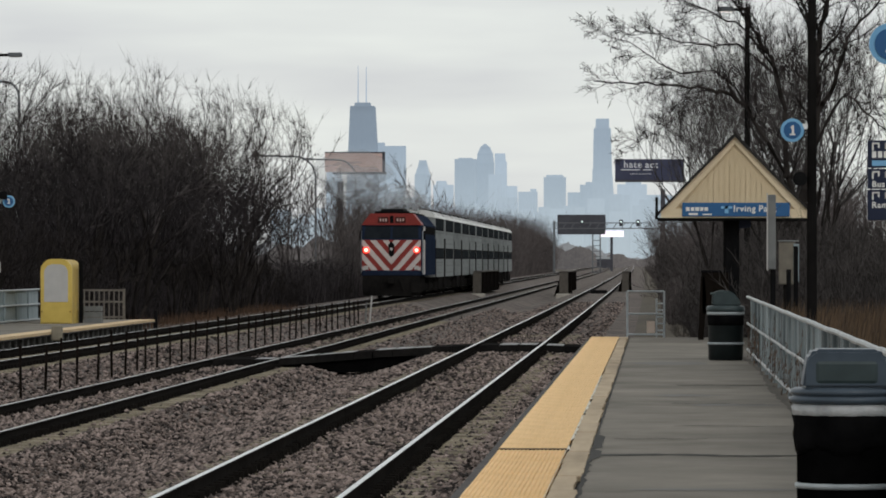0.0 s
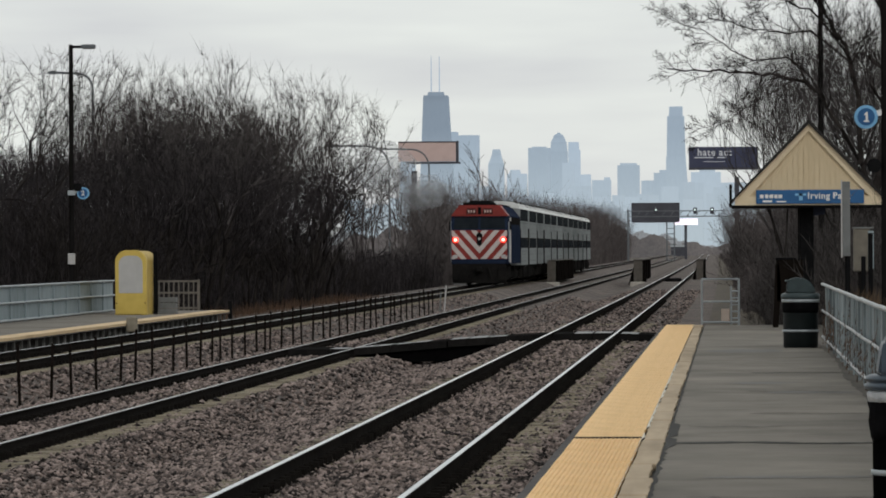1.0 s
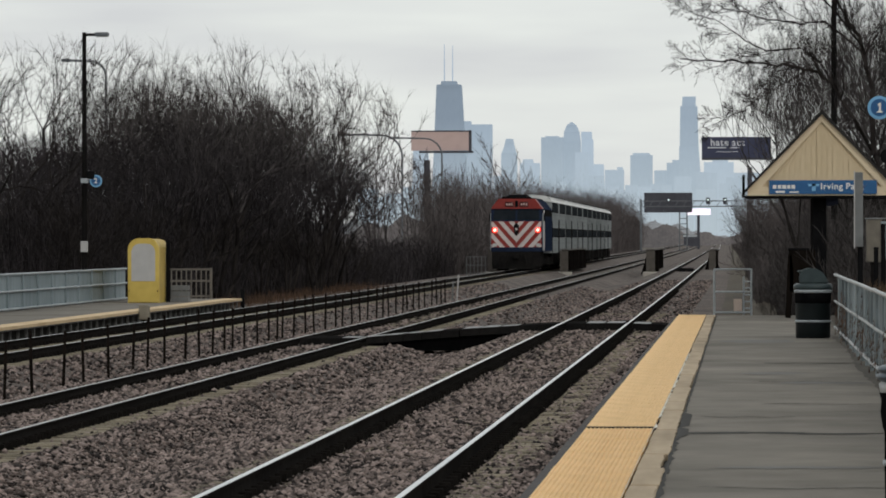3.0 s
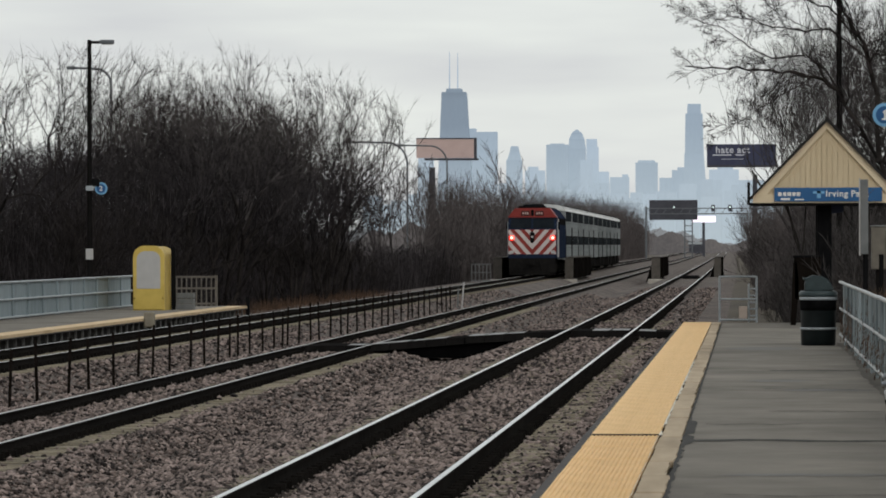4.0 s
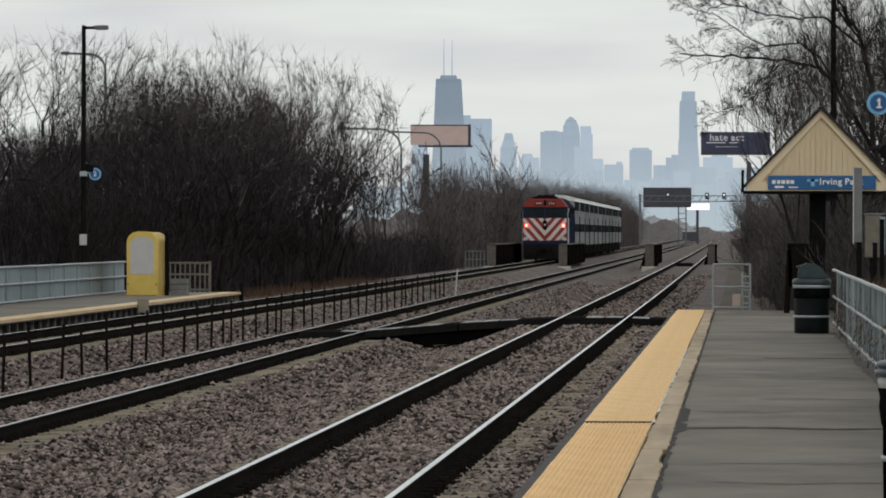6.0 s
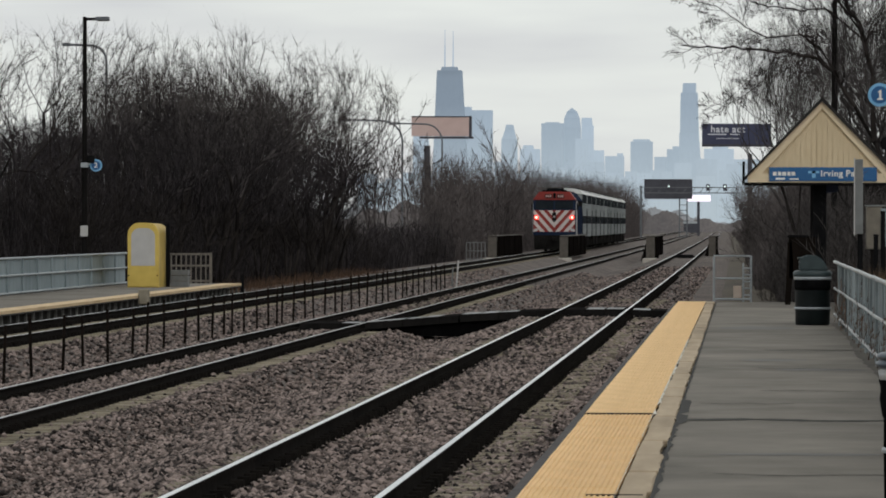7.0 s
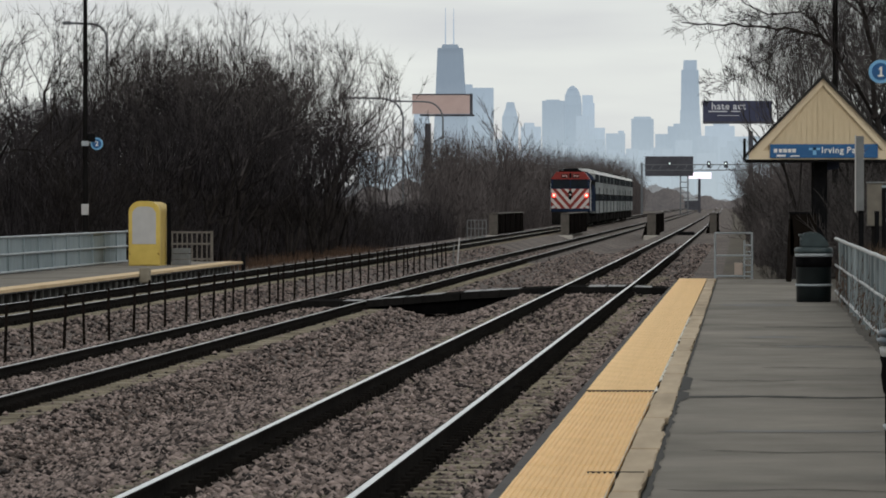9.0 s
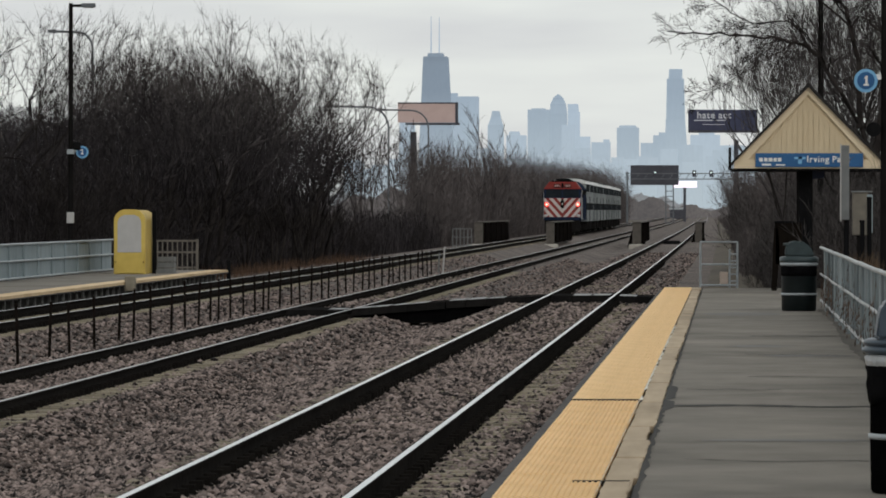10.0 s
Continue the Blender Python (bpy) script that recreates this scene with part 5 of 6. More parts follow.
def fork(seed, limbs, height, angle, depth, base_r, fine=0.0052, flare=0.32, shoots=5, lean=(0.0, 0.0), crook=0.10, bole=0.12, wide=0.34):
    """A bare tree whose limbs rise in a fan and fork again and again into a rounded crown of short twigs."""
    rng = random.Random(seed)
    sets = (([], []), ([], []))

    def cone(p, q, r0, r1, n, which):
        verts, faces = sets[which]
        d = q - p
        a = d.orthogonal().normalized()
        b = d.cross(a).normalized()
        k = len(verts)
        for c, r in ((p, r0), (q, r1)):
            for i in range(n):
                t = 2 * math.pi * i / n
                verts.append(tuple(c + a * (r * math.cos(t)) + b * (r * math.sin(t))))
        for i in range(n):
            faces.append((k + i, k + (i + 1) % n, k + n + (i + 1) % n, k + n + i))

    def twig(p, d, length):
        verts, faces = sets[1]
        a = d.orthogonal().normalized() * fine
        b = d.cross(a).normalized() * fine
        k = len(verts)
        verts.extend((tuple(p + a), tuple(p - a * 0.5 + b), tuple(p - a * 0.5 - b), tuple(p + d * length)))
        faces.extend(((k, k + 1, k + 3), (k + 1, k + 2, k + 3), (k + 2, k, k + 3)))

    def turned(d, deg):
        side = d.orthogonal().normalized()
        side.rotate(Matrix.Rotation(rng.uniform(0, 6.283), 3, d))
        return (d * math.cos(radians(deg)) + side * math.sin(radians(deg))).normalized()

    def limb(p, d, length, r, level):
        seg = 3 if level < 3 else 2
        n = 6 if level < 2 else (4 if level < 4 else 3)
        r1 = max(fine, r * 0.68)
        for i in range(seg):
            d = (d + Vector((rng.gauss(0, crook), rng.gauss(0, crook), rng.gauss(0, crook) + 0.03))).normalized()
            off = math.hypot(p.x, p.y)
            if off > wide * height:  # limbs that stray bend back upwards
                d = (d + Vector((-p.x, -p.y, 0.5 * off)) * (0.2 / off)).normalized()
            q = p + d * (length / seg)
            cone(p, q, r + (r1 - r) * i / seg, r + (r1 - r) * (i + 1) / seg, n, 0 if level < 3 else 1)
            if level >= 3 and rng.random() < 0.75:
                twig(q, turned(d, rng.uniform(35, 65)), length * rng.uniform(0.3, 0.6))
            p = q
        if level >= depth:
            for k in range(shoots):
                twig(p, turned(d, rng.uniform(5, 55)), length * rng.uniform(0.45, 1.0))
            return
        for k in range(3 if rng.random() < 0.30 else 2):
            e = (turned(d, rng.uniform(0.5, 1.25) * angle) + Vector((0, 0, 0.07))).normalized()
            limb(p, e, length * rng.uniform(0.70, 0.92), r1 * rng.uniform(0.72, 0.95), level + 1)

    low = height * bole
    for k in range(limbs):
        a = 6.283 * (k + rng.uniform(-0.3, 0.3)) / limbs
        out = Vector((math.cos(a), math.sin(a), 0))
        d = (Vector((lean[0], lean[1], 1)) + out * flare * rng.uniform(0.3, 1.2)).normalized()
        p = out * base_r * rng.uniform(0.8, 3.0) + Vector((0, 0, -0.3))
        q = p + (d + Vector((0, 0, 0.6))).normalized() * low * rng.uniform(0.75, 1.15)
        cone(p, q, base_r, base_r * 0.8, 7, 0)
        limb(q, d, height * 0.235 * rng.uniform(0.9, 1.1), base_r * 0.8, 1)
    tops = sorted(v[2] for v in sets[1][0])  # bring the crown to the height asked for
    g = height / tops[int(len(tops) * 0.985)]
    return tuple(([(x * g, y * g, z * g) for x, y, z in verts], faces) for verts, faces in sets)


def fork_tree(label, group, wood, twigs, *a, **k):
    t = thing("bare_tree", 0, 0, 0, label, "tree", group)
    trunk, crown = fork(*a, **k)
    part("trunk", trunk, wood, t, "dark trunk and limbs")
    part("crown", crown, twigs, t, "crown of fine bare twigs")
    return t


def plant(kinds, spots, seed):
    rng = random.Random(seed)
    used = set()
    for x, y, z, s in spots:
        i = rng.randrange(len(kinds))
        k = kinds[i]
        m = pose(x, y, z, rng.uniform(-3, 3), rng.uniform(-3, 3), rng.uniform(0, 360))
        k.scale = (s, s, s)
        if i in used:
            copy_thing(k, m)
        else:
            used.add(i)
            k.matrix_basis = m @ Matrix.Scale(s, 4)
    for i, k in enumerate(kinds):
        if i not in used:
            for o in (*k.children, k):
                bpy.data.objects.remove(o)


def woods():
    # tall thicket behind the far platform
    trees = [fork_tree("bare leafless tree with a rounded twiggy crown", "thicket trees", M_BARK, M_CROWN, 100 + k, 4, 10.0, 29, 6, 0.15, fine=0.006, flare=0.38, shoots=4) for k in range(5)]
    rng = random.Random(40)
    spots = [(-25.4, 188, -1.0, 0.85), (-25.3, 196, -1.0, 0.96), (-23.3, 190, -1.0, 0.96), (-24.1, 206, -1.0, 1.01), (-24.0, 214, -1.0, 1.02), (-21.5, 200, -1.0, 0.97), 
             (-23.4, 222, -1.0, 0.97), (-23.3, 230, -1.0, 1.0), (-23.0, 240, -1.0, 1.1), (-21.4, 236, -1.0, 1.06), (-21.3, 246, -1.0, 1.04), (-28.3, 225, -1.0, 1.01), 
             (-26.8, 235, -1.0, 1.05), (-26.2, 250, -1.0, 1.0), (-24.9, 255, -1.0, 1.03)]
    plant(trees, spots, 5)
    low = [fork_tree("dark bare tree deep in the thicket", "thicket trees", M_BARK, M_BRUSH, 130 + k, 5, 10.0, 30, 6, 0.12, fine=0.009, flare=0.5, shoots=4) for k in range(3)]
    spots = [(-25.1, 180, -1.0, 0.7), (-25.2, 175, -1.0, 0.66), (-27.3, 185, -1.0, 0.7), (-23.3, 178, -1.0, 0.73), (-21.9, 182, -1.0, 0.74), (-20.9, 190, -1.0, 0.73), 
             (-20.6, 205, -1.0, 0.74), (-20.5, 215, -1.0, 0.74), (-21.0, 230, -1.0, 0.7), (-26.0, 172, -1.0, 0.64), (-33.4, 250, -1.0, 0.9), (-32.5, 255, -1.0, 0.96), 
             (-30.4, 250, -1.0, 0.97), (-29.9, 258, -1.0, 1.01), (-27.7, 252, -1.0, 0.96), (-27.1, 258, -1.0, 0.95), (-25.8, 260, -1.0, 0.93), (-24.6, 262, -1.0, 0.9), 
             (-34.3, 240, -1.0, 0.84), (-33.0, 220, -1.0, 0.75), (-25.5, 205, -1.0, 0.76), (-22.9, 200, -1.0, 0.74), (-22.4, 215, -1.0, 0.77)]
    spots += [(-20.6, 236, -1.0, 0.69), (-20.9, 246, -1.0, 0.68), (-19.7, 222, -1.0, 0.62), (-21.2, 256, -1.0, 0.62)]
    plant(low, spots, 15)
    # undergrowth
    shrubs = [tree_kind("bare_shrub", M_BARK, "dense bare twiggy shrub", "shrub", "thicket shrubs", 200 + k, 7, 3.0, 0.9, (6, 5, 5), 0.010, base_r=0.03, up=0.55, clear=0.03) for k in range(4)]
    spots = []
    for k in range(34):
        y = 150 + 118 * (k / 33)
        spots.append((-21.4 - rng.uniform(0, 4.5), y + rng.uniform(-3, 3), -0.9, rng.uniform(0.8, 1.3)))
    for k in range(8):
        y = 270 + 10.0 * k
        spots.append((-20.8 - rng.uniform(0, 0.075 * y - 19.5), y, -0.95, rng.uniform(0.45, 0.65)))
    plant(shrubs, spots, 6)
    # single larger trees at the far left
    big = [fork_tree("tall bare tree with spreading dark limbs", "large bare trees", M_BARK, M_BARK, 300 + k, 3, 11.5, 31, 6, 0.15, fine=0.007, flare=0.4, crook=0.15, shoots=4) for k in range(1)]
    plant(big, [(-24.6, 152, -1.0, 0.98), (-25.2, 165, -1.0, 0.82)], 7)
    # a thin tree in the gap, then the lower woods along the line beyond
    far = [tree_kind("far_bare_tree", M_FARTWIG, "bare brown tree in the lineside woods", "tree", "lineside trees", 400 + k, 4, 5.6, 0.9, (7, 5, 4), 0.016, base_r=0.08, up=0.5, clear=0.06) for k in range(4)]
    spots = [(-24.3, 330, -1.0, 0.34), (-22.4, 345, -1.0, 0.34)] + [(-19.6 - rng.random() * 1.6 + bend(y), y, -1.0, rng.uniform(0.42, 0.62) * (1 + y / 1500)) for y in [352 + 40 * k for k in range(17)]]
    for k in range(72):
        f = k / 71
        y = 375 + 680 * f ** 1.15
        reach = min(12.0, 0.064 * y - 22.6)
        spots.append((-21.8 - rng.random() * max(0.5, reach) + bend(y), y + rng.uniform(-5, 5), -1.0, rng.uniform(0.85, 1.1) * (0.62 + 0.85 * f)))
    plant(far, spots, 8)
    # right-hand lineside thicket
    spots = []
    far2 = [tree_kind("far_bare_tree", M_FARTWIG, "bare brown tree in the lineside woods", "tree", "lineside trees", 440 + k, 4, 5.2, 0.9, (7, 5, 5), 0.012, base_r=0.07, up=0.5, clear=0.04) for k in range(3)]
    for k in range(44):
        f = k / 43
        y = 150 + 650 * f ** 1.6
        x = 2.7 + (0.05 * min(y, 300) - 3.0) * rng.random() ** 1.3 - 0.0025 * (y - 150)
        spots.append((x, y, -0.7, rng.uniform(0.7, 1.0) * (0.75 + 0.75 * f)))
    for x, y, s in ((1.4, 200, 1.15), (2.4, 225, 1.3), (1.0, 262, 1.3), (2.2, 290, 1.5), (0.7, 318, 1.35), (1.9, 345, 1.6), (3.2, 190, 1.3), (0.9, 400, 1.5)):
        spots.append((x + 3.3, y, -0.8, s * 0.72))
    spots += [(2.8, 140, -0.7, 0.7), (2.9, 152, -0.7, 0.75), (3.3, 166, -0.7, 0.85), (3.7, 180, -0.7, 0.9)]
    plant(far2, spots, 9)
    right = [fork_tree("bare tree with slender rising limbs", "large bare trees", M_TWIG, M_CROWN, 500 + k, 4, 10.0, 22, 6, 0.08, fine=0.004, flare=0.18, shoots=4, wide=0.24) for k in range(3)]
    spots = [(2.1, 165, -0.8, 0.77), (3.5, 170, -0.8, 0.95), (4.2, 160, -0.8, 0.95), (5.7, 185, -0.8, 1.05), (3.8, 205, -0.8, 0.99)]
    spots += [(2.5, 155, -0.8, 0.84), (3.6, 150, -0.8, 0.92)]
    plant(right, spots, 10)
    dark = [fork_tree("large dark bare tree with rising limbs", "large bare trees", M_BARK, M_TWIG, 520 + k, 3, 10.0, 24, 6, 0.11, fine=0.005, flare=0.2, shoots=4, wide=0.24) for k in range(2)]
    spots = [(2.5, 128, -0.8, 0.87), (3.3, 135, -0.8, 0.95), (3.8, 128, -0.8, 0.93), (4.9, 140, -0.8, 0.99), (4.0, 122, -0.8, 0.87)]
    plant(dark, spots, 16)
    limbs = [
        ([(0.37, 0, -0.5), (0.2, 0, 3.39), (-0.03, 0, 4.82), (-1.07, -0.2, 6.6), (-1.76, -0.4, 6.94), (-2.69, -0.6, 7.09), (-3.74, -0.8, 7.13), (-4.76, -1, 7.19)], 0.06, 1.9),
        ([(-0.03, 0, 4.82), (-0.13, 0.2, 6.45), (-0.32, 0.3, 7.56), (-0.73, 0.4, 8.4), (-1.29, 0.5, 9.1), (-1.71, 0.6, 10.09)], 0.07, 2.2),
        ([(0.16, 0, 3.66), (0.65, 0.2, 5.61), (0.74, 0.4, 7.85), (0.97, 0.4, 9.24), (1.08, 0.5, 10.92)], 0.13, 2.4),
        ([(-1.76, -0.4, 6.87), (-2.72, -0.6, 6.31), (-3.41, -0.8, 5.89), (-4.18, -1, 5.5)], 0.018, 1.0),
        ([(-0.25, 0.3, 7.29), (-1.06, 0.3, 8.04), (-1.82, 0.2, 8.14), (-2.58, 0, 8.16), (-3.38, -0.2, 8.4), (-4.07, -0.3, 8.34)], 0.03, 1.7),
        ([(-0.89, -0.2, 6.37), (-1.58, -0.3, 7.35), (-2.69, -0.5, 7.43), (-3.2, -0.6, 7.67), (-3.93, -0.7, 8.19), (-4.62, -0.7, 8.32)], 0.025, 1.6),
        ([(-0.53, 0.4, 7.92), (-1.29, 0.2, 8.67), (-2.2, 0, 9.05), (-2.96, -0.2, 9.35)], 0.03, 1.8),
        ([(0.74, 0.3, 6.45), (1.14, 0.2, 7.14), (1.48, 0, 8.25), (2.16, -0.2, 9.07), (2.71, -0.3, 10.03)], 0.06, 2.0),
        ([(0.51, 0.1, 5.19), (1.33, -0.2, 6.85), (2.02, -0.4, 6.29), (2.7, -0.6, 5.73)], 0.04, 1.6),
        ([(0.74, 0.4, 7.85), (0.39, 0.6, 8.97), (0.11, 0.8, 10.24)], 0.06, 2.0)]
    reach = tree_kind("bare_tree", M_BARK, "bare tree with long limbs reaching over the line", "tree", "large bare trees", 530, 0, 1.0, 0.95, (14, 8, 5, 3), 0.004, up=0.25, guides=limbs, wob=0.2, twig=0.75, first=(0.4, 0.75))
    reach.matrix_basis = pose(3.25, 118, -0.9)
    shr = [tree_kind("bare_shrub", M_TWIG, "dense bare twiggy shrub", "shrub", "thicket shrubs", 240 + k, 6, 2.8, 0.9, (6, 5, 5), 0.008, base_r=0.026, up=0.5, clear=0.03) for k in range(3)]
    spots = [(1.0 + rng.uniform(0, 1.8), 112 + 3.2 * k, -0.4, rng.uniform(0.45, 0.7)) for k in range(9)]
    spots += [(2.7 + rng.uniform(0, 3.2), 98 + k * 4.0 + rng.uniform(-2, 2), -0.6, rng.uniform(0.8, 1.2)) for k in range(16)]
    spots += [(2.6 + rng.random() * (0.05 * y - 2.6), y, -0.7, rng.uniform(0.7, 1.1)) for y in [100 + 5.2 * k for k in range(13)]]
    for k in range(14):
        y = 138 + k * 14
        spots.append((1.15 - 0.006 * (y - 138) + rng.uniform(0, 1.6), y, -0.45, rng.uniform(0.6, 1.1)))
    plant(shr, spots, 11)


def brush(seed, n, place, height, name, label, mat, width=0.02, sides=6):
    """A tangle of thin bare stems with side twigs, far too many to count."""
    rng = np.random.default_rng(seed)
    x, y, z = place(rng, n)
    h = height(rng, x, y)
    lean = rng.normal(0, 0.16, (n, 2))
    base = np.stack([x, y, z], 1)
    tip = base + np.stack([lean[:, 0] * h, lean[:, 1] * h, h], 1)
    starts, ends, wid = [base], [tip], [np.full(n, width)]
    for k in range(sides):
        f = rng.uniform(0.25, 0.95, n)[:, None]
        s = base + (tip - base) * f
        d = np.stack([rng.normal(0, 0.5, n), rng.normal(0, 0.5, n), rng.uniform(0.2, 1.0, n)], 1)
        starts.append(s)
        ends.append(s + d * (h * rng.uniform(0.12, 0.34, n))[:, None])
        wid.append(np.full(n, width * 0.6))
    p, q, w = np.concatenate(starts), np.concatenate(ends), np.concatenate(wid)[:, None]
    side = np.stack([np.ones(len(p)), rng.normal(0, 0.4, len(p)), np.zeros(len(p))], 1) * w
    v = np.stack([p - side, p + side, q], 1).reshape(-1, 3)
    m = len(p)
    me = bpy.data.meshes.new(name)
    me.vertices.add(3 * m)
    me.vertices.foreach_set("co", v.ravel())
    me.loops.add(3 * m)
    me.loops.foreach_set("vertex_index", np.arange(3 * m))
    me.polygons.add(m)
    me.polygons.foreach_set("loop_start", np.arange(0, 3 * m, 3))
    me.update(calc_edges=True)
    me.materials.append(mat)
    tagged(new(name, me), label, "brush", kind="stuff")


def swing(y):
    y = np.minimum(y, 1500.0)
    return -2.576e-6 * y * y + 0.5345e-9 * y ** 3


def all_brush():
    def far_left(rng, n):
        y = 345 + 720 * rng.random(n) ** 1.2
        x = -19.8 - rng.random(n) * np.minimum(9.0, 0.066 * y - 20.6) + swing(y)
        return x, y, np.full(n, -1.1)
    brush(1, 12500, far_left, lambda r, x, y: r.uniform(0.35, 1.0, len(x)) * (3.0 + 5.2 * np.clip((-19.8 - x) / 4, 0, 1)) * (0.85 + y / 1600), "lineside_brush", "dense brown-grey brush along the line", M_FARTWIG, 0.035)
    def gap_left(rng, n):
        y = rng.uniform(262, 350, n)
        return -20.6 - rng.random(n) * 4.5, y, np.full(n, -1.1)
    brush(2, 2600, gap_left, lambda r, x, y: r.uniform(0.3, 1.0, len(x)) * 3.2, "lineside_brush", "low dark brush at the thicket's edge", M_BRUSH, 0.022)
    def under_left(rng, n):
        y = rng.uniform(152, 268, n)
        return -20.9 - rng.random(n) * 7.5, y, np.full(n, -1.1)
    brush(3, 13500, under_left, lambda r, x, y: r.uniform(0.25, 1.0, len(x)) * (2.4 + 4.0 * np.clip((-20.9 - x) / 3.5, 0, 1)), "thicket_brush", "dense dark undergrowth behind the far platform", M_BRUSH, 0.016)
    def right_far(rng, n):
        y = 150 + 900 * rng.random(n) ** 1.7
        x = 0.55 + rng.random(n) ** 1.2 * np.minimum(12.0, 0.05 * y - 1.0) - 0.0006 * y + swing(y)
        return x, y, np.full(n, -0.35)
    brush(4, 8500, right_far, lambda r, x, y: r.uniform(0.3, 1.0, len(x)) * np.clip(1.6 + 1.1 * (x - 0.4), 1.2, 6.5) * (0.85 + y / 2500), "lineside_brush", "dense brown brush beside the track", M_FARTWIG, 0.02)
    def right_near(rng, n):
        y = rng.uniform(96, 160, n)
        x = 2.6 + rng.random(n) * (0.052 * y - 2.4)
        return x, y, np.full(n, -0.5)
    brush(5, 5000, right_near, lambda r, x, y: r.uniform(0.3, 1.0, len(x)) * 3.4, "thicket_brush", "dark tangled brush behind the shelter", M_TWIG, 0.011)
    def beside_gate(rng, n):
        y = rng.uniform(113, 152, n)
        return 0.95 + rng.random(n) ** 0.8 * 2.2, y, np.full(n, -0.4)
    brush(6, 3600, beside_gate, lambda r, x, y: r.uniform(0.3, 1.0, len(x)) * np.clip(1.5 + 1.2 * (x - 0.9), 1.5, 3.6), "thicket_brush", "grey-brown brush past the platform's end", M_TWIG, 0.010)


def dead_grass():
    rng = np.random.default_rng(9)
    def tufts(n, xr, yr, z, h, name, label, mat):
        x, y = rng.uniform(*xr, n), rng.uniform(*yr, n)
        hh = rng.uniform(0.4, 1.0, n) * h
        dx, dy = np.abs(rng.normal(0, 0.10, n)) * h, rng.normal(0, 0.14, n) * h
        w = 0.008
        v = np.stack([np.stack([x - w, y, np.full(n, z)], 1), np.stack([x + w, y + w, np.full(n, z)], 1), np.stack([x + dx * 0.5 + w, y + dy * 0.5, z + hh * 0.6], 1), np.stack([x + dx, y + dy, z + hh], 1)], 1).reshape(-1, 3)
        f = [(4 * i, 4 * i + 1, 4 * i + 2, 4 * i + 3) for i in range(n)]
        tagged(part(name, (v.tolist(), f), mat), label, "grass", kind="stuff")
    tufts(15000, (2.05, 4.6), (48, 100), -0.35, 1.6, "dead_grass", "tall orange-brown dead grass behind the railing", M_GRASS)
    tufts(5000, (-21.5, -17.4), (153, 250), -0.75, 0.55, "dead_grass", "low brown dead grass along the ballast", M_GRASSDARK)


# ---- the train ----
def truck(parent, y, w=1.3):
    t = part("truck", boxm(-w, w, y - 1.7, y + 1.7, 0.35, 0.72, bevel=0.05), M_UNDER, parent, "grimy wheel truck")
    for dy in (-1.15, 1.15):
        for s in (-1, 1):
            part("wheel", tubem((s * 0.70, y + dy, 0.46), (s * 0.84, y + dy, 0.46), 0.46, n=20), M_UNDER, t)
    for s in (-1, 1):
        part("spring", tubem((s * (w + 0.05), y, 0.3), (s * (w + 0.05), y, 0.8), 0.16), M_UNDER, t)


